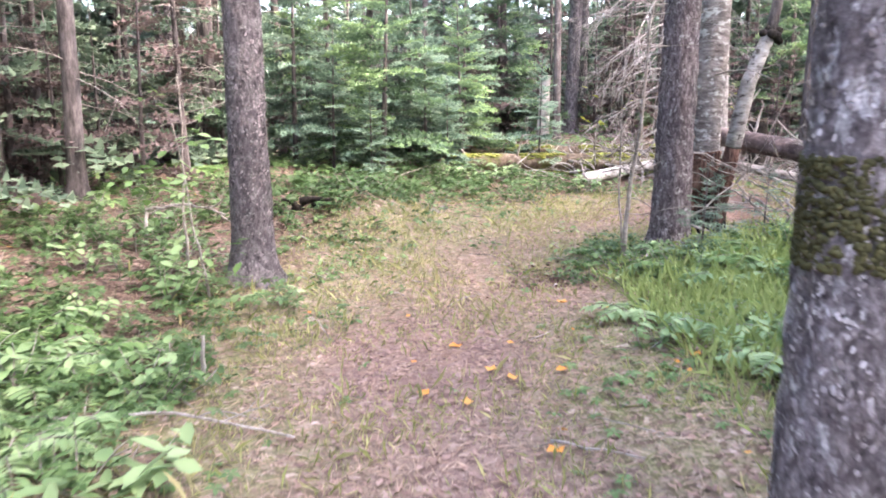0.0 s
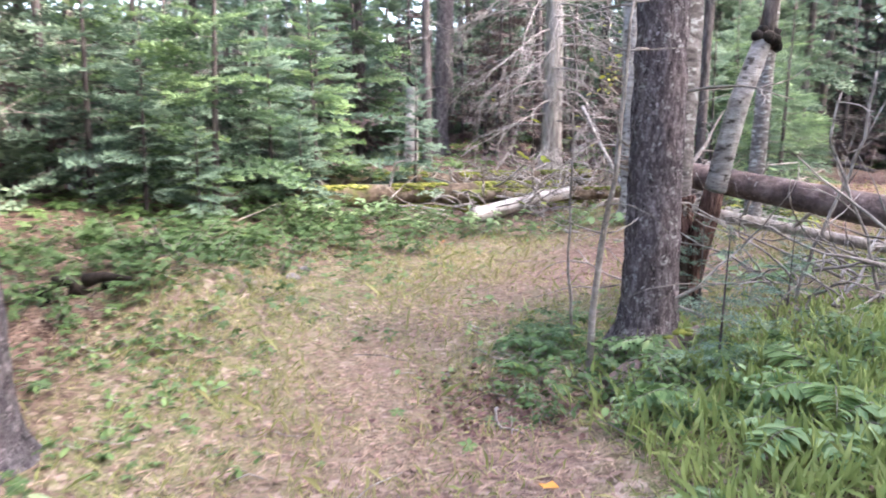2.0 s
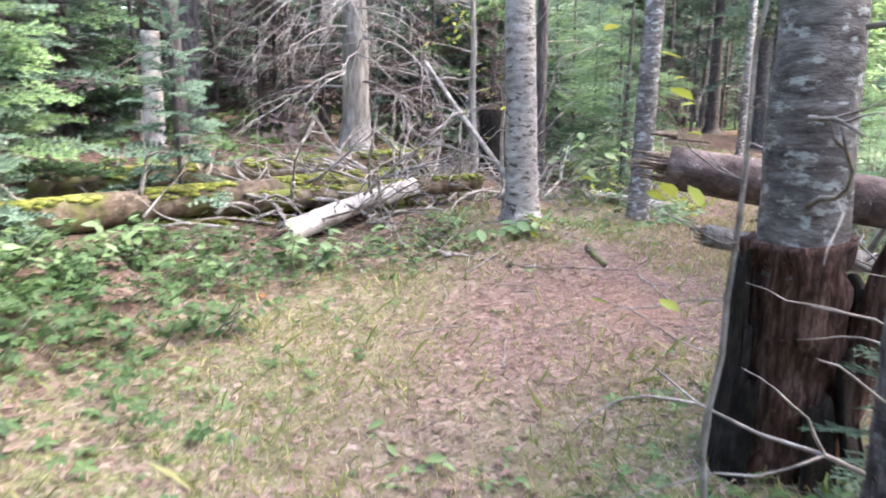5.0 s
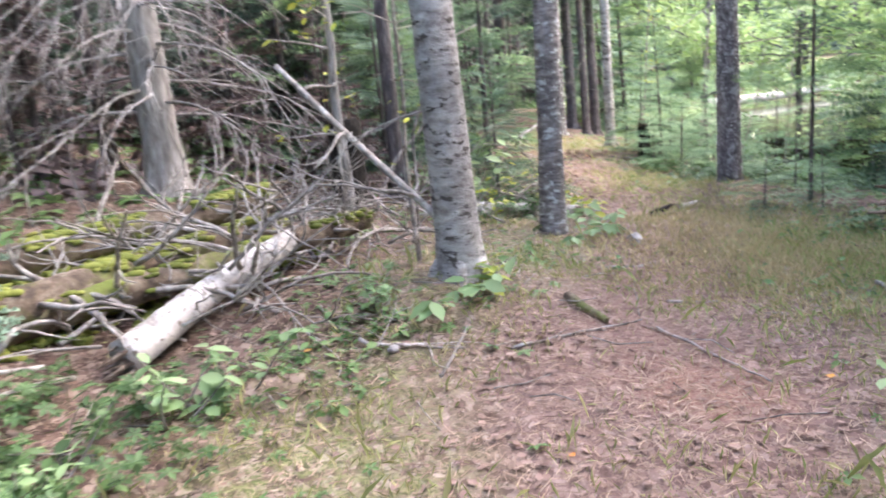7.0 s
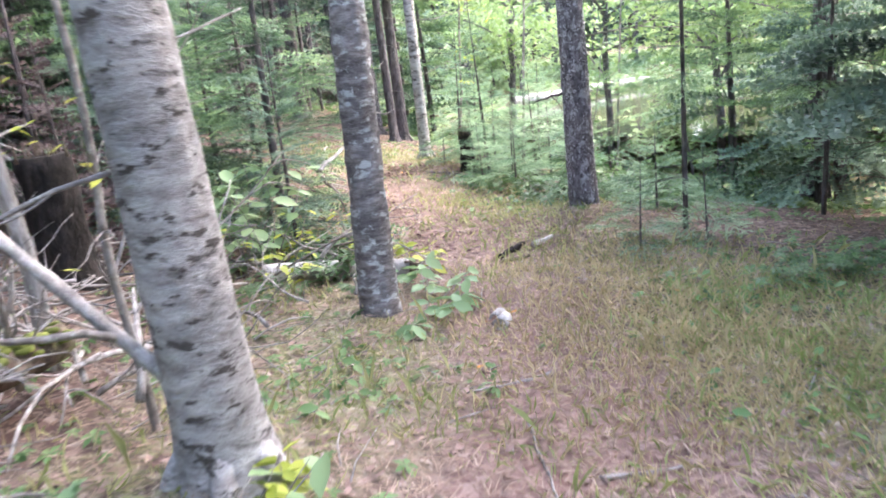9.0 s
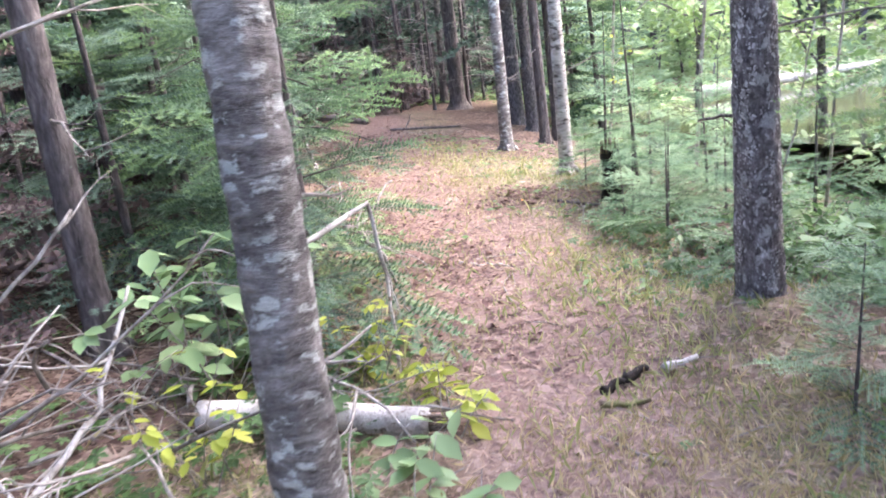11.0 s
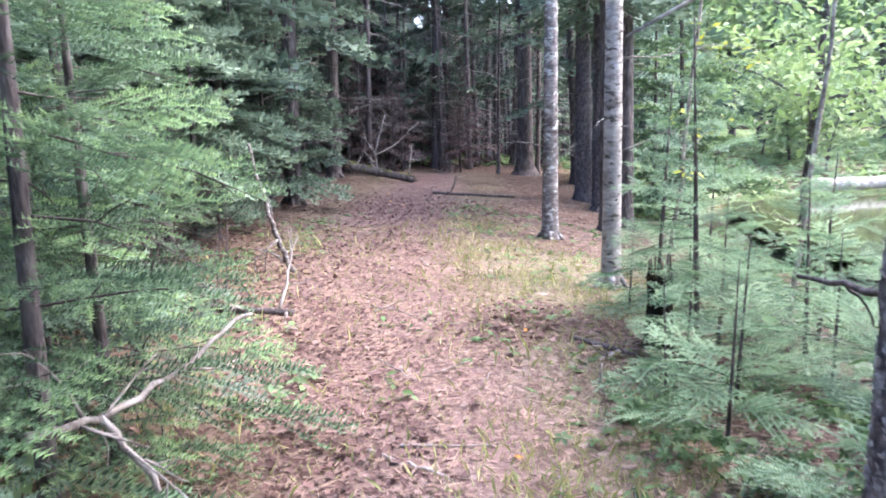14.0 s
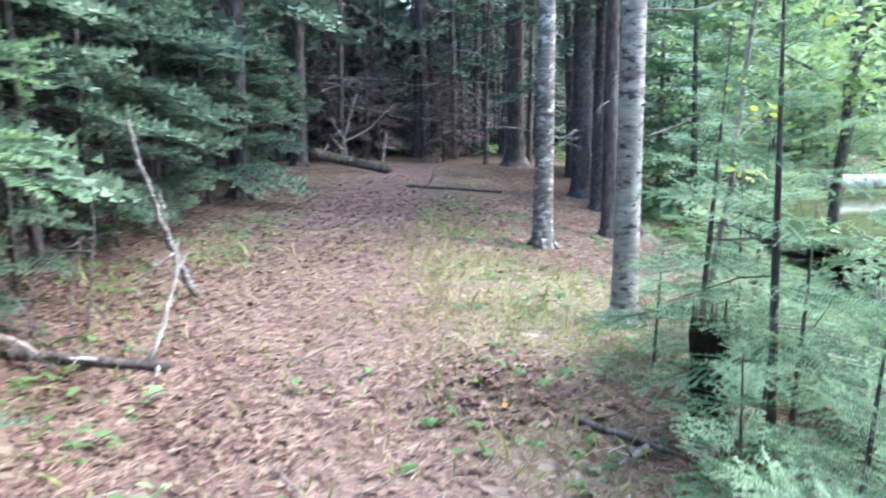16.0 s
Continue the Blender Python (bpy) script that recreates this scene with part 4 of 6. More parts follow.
# ---- named trees ----
def big_tree(name, label, x, y, r, tall, lean, bark, seed, flare=0.6, sides=36, stubs=14, crown=0, crown_from=4.0, moss=None, bark_depth=0.10, category="tree", flakes=0, flake=FLAKE, roots=5):
    """A trunk that stands close to the trail: root flare, bark relief, dead stubs, a crown above the view."""
    rng = np.random.RandomState(seed)
    z0 = hz(x, y)
    e = thing(name, x, y, z0, label, category)
    zs = np.concatenate([np.linspace(-0.25, 0.5, 16), np.linspace(0.55, 3.2, 60), np.linspace(3.6, tall, 10)])
    at = lambda z: np.array((lean[0] * z, lean[1] * z))
    rad = [r * (1 - 0.75 * max(0, z) / tall) * (1 + flare * math.exp(-max(0, z + 0.05) / 0.14)) for z in zs]
    b = Buf()
    tube(b, [(*at(z), z) for z in zs], rad, sides, r * bark_depth, seed, scale=14.0 / (r / 0.15) ** 0.5)
    for k in range(roots):
        a = k * 1.256 + rng.uniform(-0.3, 0.3)
        d = np.array((math.cos(a), math.sin(a), -0.35))
        root = wander(rng, (*(d[:2] * r * 0.75), 0.10), d + np.array((0, 0, -0.5)), r * 1.7, 5, 0.06, 0.10)
        tube(b, root, np.linspace(r * 0.42, r * 0.16, 6), 8, r * 0.05, seed)
    trunk = part("trunk", b, bark, e, smooth=True)
    for _ in range(stubs):
        z = rng.uniform(0.9, 3.6)
        a = rng.uniform(0, 6.28)
        t = Buf()
        rr = r * (1 - 0.7 * z / tall)
        p = at(z) + np.array((math.cos(a), math.sin(a))) * rr * 0.9
        branch(t, rng, (*p, z), (math.cos(a), math.sin(a), rng.uniform(-0.25, 0.3)), rng.choice((0.06, 0.12, 0.5, 0.9)) * rng.uniform(0.7, 1.3), 0.009, 0.12, 0.02, 2, 5, 1)
        part("dead_branch", t, BARK_TWIG, trunk)
    if crown:
        c = Buf()
        mats = bough_matrices(rng, at, crown_from, tall * 0.98, crown, 1.5, 0.35, -12, 25, 0.9)
        for k in range(3):
            dress(c, "far", k, mats[k::3])
        part("crown", c, NEEDLE_FAR, e)
    if flakes:
        fb, mats = Buf(), []
        for _ in range(flakes):
            z = rng.uniform(-0.05, 3.0)
            a = rng.uniform(0, 6.28)
            if noise.noise(Vector((math.cos(a) * 1.3, math.sin(a) * 1.3, z * 1.6 + seed))) < rng.uniform(-0.5, 0.25):
                continue
            rr = r * (1 - 0.75 * max(0, z) / tall) * (1 + flare * math.exp(-max(0, z + 0.05) / 0.14))
            p = at(z) + np.array((math.cos(a), math.sin(a))) * rr * 1.01
            k = rng.uniform(0.006, 0.016)
            m = Matrix(((-math.sin(a), 0, math.cos(a), p[0]), (math.cos(a), 0, math.sin(a), p[1]), (0, 1, 0, z), (0, 0, 0, 1)))
            mats.append(np.array(m @ pose(0, 0, 0, rng.normal(12, 12), rng.normal(0, 11), rng.normal(0, 25)) @ Matrix.Diagonal((k * 0.85, k * rng.uniform(0.8, 1.7), k, 1))))
        fb.stamp(*SCALE, mats)
        tagged(part("flaking_bark", fb, flake, trunk, "loose flaking scales of bark"), kind="stuff")
    if moss:
        mb = Buf()
        pts = []
        for _ in range(moss[2]):
            z = rng.uniform(moss[0], moss[1])
            a = rng.uniform(0, 6.28)
            rr = r * (1 - 0.75 * max(0, z) / tall) * (1 + flare * math.exp(-max(0, z + 0.05) / 0.14))
            p = at(z) + np.array((math.cos(a), math.sin(a))) * rr
            pts.append((p[0], p[1], z))
        mb.stamp(*CLUMP, [np.array(pose(*p, 0, 0, rng.uniform(0, 360)) @ Matrix.Scale(rng.uniform(0.006, 0.015), 4)) for p in pts])
        part("moss", mb, MOSS_OLIVE, trunk, "olive-green moss on the bark")
    return e


def clump_template():
    bm = bmesh.new()
    bmesh.ops.create_icosphere(bm, subdivisions=1, radius=1.0)
    for v in bm.verts:
        v.co *= 0.8 + 0.4 * abs(noise.noise(v.co * 3))
    v = np.array([p.co for p in bm.verts])
    f = np.array([[p.index for p in q.verts] for q in bm.faces])
    bm.free()
    return v, f


CLUMP = clump_template()
SCALE = np.array([(-.5, -.6, 0), (.5, -.55, 0), (.62, .2, .02), (.2, .7, .16), (-.45, .55, .14), (-.62, 0, .03), (0, 0, .2)]), np.array([(0, 1, 6), (1, 2, 6), (2, 3, 6), (3, 4, 6), (4, 5, 6), (5, 0, 6)])
big_tree("spruce_tree", "grey scaly spruce trunk close beside the trail, with a mossy band", 1.03, 1.75, .165, 11, (0.01, 0.01), BARK_PLATE, 51, .35, 40, 4, 40, 4.0, (1.02, 1.3, 2600), flakes=5200)
big_tree("spruce_tree", "straight grey spruce trunk with scaly bark and flared foot", -1.55, 5.95, .165, 12, (-0.005, 0.0), BARK_SPRUCE, 52, .75, 40, 3, 40, 4.2, flakes=5200, flake=FLAKE_BROWN)
big_tree("spruce_tree", "thick grey-brown spruce trunk beside a rotten stump", 2.07, 6.72, .172, 12, (0.015, 0.02), BARK_RED, 53, .6, 44, 8, 44, 4.0, flakes=5200, flake=FLAKE_BROWN)
big_tree("birch_tree", "grey birch trunk with dark knots, leaning slightly, by the brush pile", 3.97, 10.8, .135, 10, (-0.035, 0.0), BARK_BIRCH, 54, .45, 36, 4, 0, 4.0, None, .05)
big_tree("birch_tree", "lichen-spotted trunk with rough bark close to the trail", 5.99, 11.38, .11, 10, (0.02, -0.02), BARK_LICHEN, 55, .25, 36, 2, 30, 4.2, None, .12, roots=0)
big_tree("spruce_tree", "dark scaly spruce trunk on the trail's edge by the pond", 8.95, 10.88, .125, 11, (0.0, 0.01), BARK_PLATE, 56, .18, 40, 8, 36, 4.4, None, .12, flakes=9000, roots=0)
big_tree("conifer_tree", "slim grey trunk with many small dry twigs beside the trail", 14.4, 16.2, .095, 10, (0.012, 0.0), BARK_LICHEN, 57, .4, 24, 16, 30, 4.5)
big_tree("birch_tree", "pale birch trunk by the trail's edge", 12.85, 14.3, .088, 11, (0.0, 0.0), BARK_BIRCH, 58, .3, 30, 3, 0, 4, None, .04)
big_tree("conifer_tree", "dark trunk with a wide flared foot in the shaded woods", 21.3, 22.3, .2, 12, (0.0, 0.0), BARK_DARK, 59, 1.3, 24, 6, 40, 4)
for x, y, r, bark, s in [(19.2, 19.1, .17, BARK_SPRUCE, 60), (18.4, 18.2, .13, BARK_SPRUCE, 61), (21.5, 20.8, .15, BARK_DARK, 62), (17.2, 16.9, .12, BARK_DARK, 63), (16.2, 16.6, .09, BARK_DARK, 64)]:
    big_tree("conifer_tree", "upright trunk in the row beside the trail", x, y, r, 11, (0.0, 0.01), bark, s, .4, 20, 10, 60, 3.3)
for x, y, s in [(10.6, 19.6, 67), (13.6, 20.6, 68), (16.6, 23.6, 69), (8.6, 17.2, 70)]:
    big_tree("conifer_tree", "tall dark conifer shading the trail", x, y, .13, 10, (0.02, -0.03), BARK_DARK, s, .4, 20, 14, 46, 2.6)
big_tree("conifer_tree", "grey trunk behind the brush pile", 6.5, 13.6, .085, 9, (0.01, 0), BARK_DARK, 65, .4, 20, 12, 30, 4)
big_tree("conifer_tree", "dark trunk at the edge of the grassy clearing", 6.9, 8.1, .12, 10, (0.0, 0.0), BARK_DARK, 66, .4, 24, 12, 40, 3)

# ---- dead wood ----


def log_thing(name, label, a, b, r0, r1, bark, seed, stubs=6, moss=0, sides=20, rough=0.10, ends=True, group="", sag=0.0):
    """A fallen trunk from a to b: uneven bark, splintered ends, broken branch stubs, moss on top."""
    rng = np.random.RandomState(seed)
    a, b = np.array(a, float), np.array(b, float)
    e = thing(name, *a, label, "log", group)
    d = b - a
    ln = np.linalg.norm(d)
    u = d / ln
    sd = np.cross(u, (0, 0, 1.0))
    t = np.linspace(0, 1, 26)
    wob = np.array([0.35 * r0 * math.sin(q * 5 + seed) for q in t])
    pts = t[:, None] * d + wob[:, None] * sd - (sag * np.sin(t * math.pi))[:, None] * np.array((0, 0, 1.0))
    rad = r0 + (r1 - r0) * t
    buf = Buf()
    tube(buf, pts, rad, sides, r0 * rough, seed, scale=9)
    trunk = part("trunk", buf, bark, e, smooth=True)
    if ends:
        for end, way, rr in ((pts[0], -u, r0), (pts[-1], u, r1)):
            s = Buf()
            for _ in range(26):
                p = end - way * 0.03 + (sd * rng.normal(0, 0.45) + np.array((0, 0, rng.normal(0, 0.45)))) * rr
                tube(s, [p, p + way * rng.uniform(0.1, 1.0) * rr * 2.2 + rng.normal(0, 0.004, 3)], (rr * 0.16, rr * 0.03), 4)
            tagged(part("splintered_end", s, CUT_WOOD, trunk, "splintered pale brown wood"), kind="stuff")
    for _ in range(stubs):
        q = rng.uniform(0.05, 0.95)
        p = pts[0] + q * d
        ang = rng.uniform(-0.4, 3.5)
        w = sd * math.cos(ang) + np.array((0, 0, 1.0)) * abs(math.sin(ang)) + u * rng.uniform(-0.4, 0.6)
        s = Buf()
        branch(s, rng, p + w * rad[0] * 0.6, w, rng.uniform(0.12, 0.75), 0.014 + 0.05 * r0, 0.14, 0.02, 2, 6, 1)
        part("branch", s, BARK_TWIG, trunk)
    if moss:
        m = Buf()
        mats = []
        for _ in range(moss):
            q = rng.rand() ** 0.8
            if noise.noise(Vector((q * 6, seed, 0))) < -0.12:
                continue
            ang = rng.normal(1.57, 0.5)
            i = min(25, int(q * 25))
            p = pts[i] + u * rng.uniform(0, ln / 25) + (sd * math.cos(ang) + np.array((0, 0, 1.0)) * math.sin(ang)) * rad[i] * 0.97
            k = rng.uniform(0.015, 0.045)
            mats.append(np.array(pose(*p, 0, 0, rng.uniform(0, 360)) @ Matrix.Diagonal((k * 1.5, k * 1.5, k * 0.55, 1))))
        if mats:
            m.stamp(*CLUMP, mats)
            tagged(part("moss", m, MOSS, trunk, "yellow-green moss in cushions", True), kind="stuff")
    return e


def on(x, y, up=0.0):
    return (x, y, hz(x, y) + up)


log_thing("birch_log", "fallen white birch log with peeling bark by the brush pile", on(2.2, 11.66, .08), (3.62, 11.98, hz(3.62, 11.98) + .22), .10, .075, BARK_WHITE, 71, 3)
log_thing("mossy_log", "rotten fallen log under yellow-green moss", on(.1, 11.85, .13), on(3.7, 12.5, .16), .14, .11, BARK_ROT, 72, 9, 900)
log_thing("mossy_log", "long decayed log cushioned with moss at the forest edge", on(.5, 12.9, .12), on(4.4, 13.2, .2), .13, .12, BARK_ROT, 73, 12, 1000)
log_thing("mossy_log", "dark rotten log half buried in the brush", on(1.7, 12.2, .1), on(4.4, 12.0, .25), .10, .08, BARK_ROT, 74, 9, 160)
log_thing("fallen_log", "pinkish-barked fallen trunk hung up above the ground, broken at one end", (2.68, 8.2, 1.28), (4.7, 5.65, .82), .095, .125, BARK_LOG, 75, 10, 0, 24)
log_thing("fallen_log", "thin grey fallen stem crossing under the hung trunk", (2.7, 8.0, 1.0), (4.6, 6.9, .62), .05, .04, BARK_DEAD, 76, 6, 0, 12)
log_thing("leaning_pole", "bare grey dead pole leaning on the birch trunk", (3.86, 10.75, .78), (3.83, 12.1, 1.84), .024, .019, BARK_TWIG, 77, 3, 0, 10)
log_thing("birch_log", "short white birch log lying behind the trunk", on(6.3, 12.45, .06), on(6.85, 11.62, .07), .065, .06, BARK_WHITE, 78, 1, 0, 16)
log_thing("fallen_log", "broken log with a bare upright branch beside the far trail", on(16.3, 22.7, .3), on(17.3, 21.9, .06), .09, .07, BARK_DARK, 79, 4, 60)
log_thing("fallen_log", "dark half-rotten thin log on the leaf litter beside the trail", on(9.5, 15.95, .03), on(10.1, 15.3, .03), .034, .026, BARK_DARK, 80, 4, 0, 12)
log_thing("fallen_log", "thin dark log lying across the far trail", on(16.4, 20.4, .03), on(17.6, 19.5, .03), .028, .02, BARK_DARK, 81, 1, 0, 12)
log_thing("fallen_log", "pale bleached log lying at the pond's far bank", (24.5, 17.0, -.3), (29.5, 13.6, -.3), .16, .10, BARK_WHITE, 82, 5, 0, 12)
log_thing("fallen_log", "thin dark rotten stick at the edge of the dug litter", on(11.15, 13.5, .02), on(11.25, 13.05, .02), .018, .014, BARK_DARK, 83, 1, 0, 10)
log_thing("fallen_log", "grey half-buried log in the ferns beside the spruce", on(1.5, 6.1, .05), on(2.3, 6.5, .06), .06, .045, BARK_LOG, 84, 0, 14, 14)


def dead_tree(x, y):
    """A bleached dead conifer with whorls of long hanging branches."""
    rng = np.random.RandomState(91)
    e = thing("dead_conifer_tree", x, y, hz(x, y), "bleached dead conifer with drooping bare branches", "dead tree")
    b = Buf()
    zs = np.concatenate([np.linspace(-0.2, 0.6, 8), np.linspace(0.8, 8, 20)])
    tube(b, [(0.02 * math.sin(z), -0.01 * z, z) for z in zs], [0.17 * (1 - 0.1 * max(0, z)) * (1 + 0.5 * math.exp(-max(0, z) / 0.2)) for z in zs], 22, 0.02, 91)
    part("trunk", b, BARK_DEAD, e, smooth=True)
    for i in range(54):
        z = 0.7 + 3.4 * (i / 54)
        a = i * 2.4 + rng.uniform(-0.4, 0.4)
        s = Buf()
        branch(s, rng, (0.12 * math.cos(a), 0.12 * math.sin(a), z), (math.cos(a), math.sin(a), rng.uniform(-0.1, 0.25)), rng.uniform(0.9, 2.1), 0.017, 0.10, 0.13, 5, 5, 2, 0.8)
        part("branch", s, BARK_DEAD, e)


dead_tree(4.25, 14.4)


def snag():
    e = thing("birch_snag", 2.0, 14.93, hz(2.0, 14.93), "broken white birch snag with a black top", "dead tree")
    b = Buf()
    zs = np.linspace(-0.2, 1.25, 18)
    tube(b, [(0.03 * z, 0.02 * math.sin(3 * z), z) for z in zs], np.linspace(.13, .095, 18), 18, .012, 92)
    part("trunk", b, BARK_WHITE, e, smooth=True)
    c = Buf()
    rng = np.random.RandomState(4)
    for _ in range(16):
        p = np.array((0.037, 0, 1.22)) + rng.normal(0, 0.045, 3) * (1, 1, 0)
        tube(c, [p, p + np.array((rng.normal(0.02, .03), rng.normal(0, .02), rng.uniform(.05, .2)))], (0.03, 0.006), 5)
    part("splintered_end", c, BLACK_ROT, e, "blackened splintered top")


snag()


def rotten_tree(x, y):
    """A dying birch whose foot has lost its bark: red rotten wood, a dark bark slab, sound bark above."""
    rng = np.random.RandomState(93)
    z0 = hz(x, y)
    e = thing("rotten_birch_tree", x, y, z0, "birch with its foot rotted to red-brown heartwood", "dead tree")
    zs = np.concatenate([np.linspace(.72, 3, 40), np.linspace(3.3, 9, 10)])
    b = Buf()
    tube(b, [(0.05 * (z - .7), 0.03 * (z - .7), z) for z in zs], [.165 * (1 - 0.07 * z) for z in zs], 30, .012, 93)
    part("trunk", b, BARK_LICHEN, e, smooth=True)
    h = Buf()
    zs = np.linspace(-.2, .86, 40)
    tube(h, [(0.02 * math.sin(z * 4), 0, z) for z in zs], [.175 + .05 * math.exp(-max(0, z) / .18) for z in zs], 44, .05, 94, scale=15)
    part("heartwood", h, HEARTWOOD, e, "stringy red-brown rotten wood")
    for k, (ang, w, top) in enumerate([(2.4, .5, .78), (1.5, .45, .6), (5.5, .35, .7), (3.05, .25, .35), (4.2, .22, .3), (2.9, .2, .55), (4.75, .2, .45), (0.6, .4, .8)]):
        s = Buf()
        rows = []
        for z in np.linspace(-.15, top, 9):
            for a in np.linspace(ang - w, ang + w, 7):
                r = .23 + .03 * noise.noise(Vector((a * 3, z * 5, k))) + .07 * math.exp(-max(z, 0) / .2)
                q = z + .12 * noise.noise(Vector((a * 7, k, 1))) * max(0, z / top) ** 3
                rows.append((r * math.cos(a), r * math.sin(a), q))
        outer = np.array(rows)
        inner = outer * np.array((.9, .9, 1))
        n = 7
        f = []
        for i in range(8):
            for j in range(6):
                p = i * n + j
                f.append((p, p + 1, p + n + 1, p + n))
                p += 63
                f.append((p, p + n, p + n + 1, p + 1))
        for i in range(8):
            for j in (0, 6):
                p = i * n + j
                f.append((p, p + n, p + n + 63, p + 63))
        for j in range(6):
            p = 8 * n + j
            f.append((p, p + 1, p + 64, p + 63))
        s.add(np.concatenate([outer, inner]), f4=f)
        part("bark_slab", s, BLACK_ROT, e, "loose black bark", True)
    for k in range(5):
        s = Buf()
        a = rng.uniform(0, 6.28)
        branch(s, rng, (0.14 * math.cos(a), .14 * math.sin(a), 1.0 + .3 * k), (math.cos(a), math.sin(a), .1), rng.uniform(.3, 1), .012, .12, .02, 2, 5, 1)
        part("dead_branch", s, BARK_TWIG, e)


rotten_tree(2.6, 7.5)


def leaning_birch():
    e = thing("leaning_birch", 2.68, 7.42, hz(2.68, 7.42), "broken leaning birch, bark gone from its lower half", "dead tree")
    g = hz(2.68, 7.42)
    top, mid = np.array((.17, -.35, 1.76 - g)), np.array((.11, -.22, 1.15 - g))
    b = Buf()
    t = np.linspace(0, 1, 14)[:, None]
    tube(b, np.array((0, 0, -.15)) + t * (mid - np.array((0, 0, -.15))), np.linspace(.085, .07, 14), 20, .012, 95, scale=14)
    part("heartwood", b, HEARTWOOD, e, "bare pinkish-brown wood", True)
    c = Buf()
    p2 = np.array((.34, -.35, 2.2 - g))
    tube(c, np.concatenate([mid + t * (top - mid), top + t[1:] * (p2 - top)]), np.linspace(.076, .06, 27), 20, .006, 96)
    part("trunk", c, BARK_BIRCH, e, smooth=True)
    k = Buf()
    rng = np.random.RandomState(3)
    k.stamp(*CLUMP, [np.array(pose(*(p2 + rng.normal(0, .035, 3)), 0, 0, rng.uniform(0, 360)) @ Matrix.Scale(rng.uniform(.04, .07), 4)) for _ in range(10)])
    tagged(part("fungus", k, BLACK_ROT, e, "black crusty fungus", True), kind="stuff")
    s = Buf()
    tube(s, wander(rng, p2, (.35, .1, 1), 1.6, 8, .06, 0), np.linspace(.05, .03, 9), 10)
    part("stem", s, BARK_DARK, e, smooth=True)


leaning_birch()


def sapling(x, y, top, r, bark, label, seed, leaves=0, material=LEAF_GREEN, size=.07, leaf_from=.55, bend=.03):
    """A thin hardwood sapling: crooked stem, twigs, a few leaves on them."""
    rng = np.random.RandomState(seed)
    e = thing("hardwood_sapling", x, y, hz(x, y), label, "sapling")
    top = np.array(top, float) - np.array((x, y, hz(x, y)))
    t = np.linspace(0, 1, 14)[:, None]
    pts = t * top + np.cumsum(rng.normal(0, bend * .3, (14, 3)), 0) * (1, 1, 0)
    pts = np.concatenate([pts[:1] - (0, 0, .1), pts])
    b = Buf()
    tube(b, pts, np.linspace(r, r * .35, 15), 10, r * .08, seed)
    trunk = part("trunk", b, bark, e, smooth=True)
    spots = []
    for _ in range(9):
        i = rng.randint(int(14 * leaf_from * .7), 14)
        s = Buf()
        a = rng.uniform(0, 6.28)
        ln = rng.uniform(.25, .7)
        pts2 = wander(rng, pts[i], (math.cos(a), math.sin(a), .35), ln, 6, .15, .02)
        tube(s, pts2, np.linspace(r * .22, r * .06, 7), 4)
        part("branch", s, bark, trunk)
        spots += list(pts2[2:])
    if leaves:
        c = Buf()
        spots = np.array(spots)
        c.stamp(LEAF_T, LEAF_F, leaf_poses(rng, spots[rng.randint(0, len(spots), leaves)] + rng.normal(0, .05, (leaves, 3)), size, .5))
        part("crown", c, material, e)
    return e


sapling(1.6, 6.6, (1.66, 6.4, 2.35), .025, BARK_TWIG, "slim pale sapling stem beside the thick spruce", 101)
sapling(1.75, 7.2, (1.66, 7.08, 2.2), .012, BARK_TWIG, "thin bare sapling shoot by the rotten birch", 102, 12, LEAF_YELLOW, .06)
sapling(4.6, 12.4, (4.4, 12.2, 3.2), .05, BARK_DEAD, "grey sapling trunk behind the brush pile", 104, 60, LEAF_YELLOW, .08)
sapling(4.2, 11.35, (4.1, 11.2, 3.0), .02, BARK_TWIG, "thin twiggy sapling behind the birch", 105, 10, LEAF_YELLOW, .06)
sapling(12.5, 13.6, (12.7, 13.4, 3.4), .022, BARK_TWIG, "thin hardwood sapling with yellowing leaves by the pond", 106, 90, LEAF_YELLOW, .07, .6)
sapling(13.6, 13.0, (13.9, 12.8, 3.6), .03, BARK_TWIG, "leafy sapling at the pond's edge", 107, 160, LEAF_SUN_PAINTED, .09, .5)
sapling(-1.95, 5.6, (-2.0, 5.5, 1.75), .013, BARK_TWIG, "leafy green sapling beside the spruce trunk", 108, 90, LEAF_GREEN, .10, .2)
sapling(-1.75, 5.35, (-1.9, 5.2, 1.4), .011, BARK_TWIG, "young leafy shoot beside the spruce trunk", 109, 60, LEAF_PALE, .11, .2)
sapling(10.4, 11.3, (10.6, 11.0, 1.6), .012, BARK_TWIG, "leafy shoot in the undergrowth by the pond", 110, 70, LEAF_GREEN, .09, .2)
sapling(12.9, 11.4, (13.2, 11.2, 3.0), .02, BARK_TWIG, "leafy sapling leaning over the pond", 111, 150, LEAF_SUN_PAINTED, .10, .3)


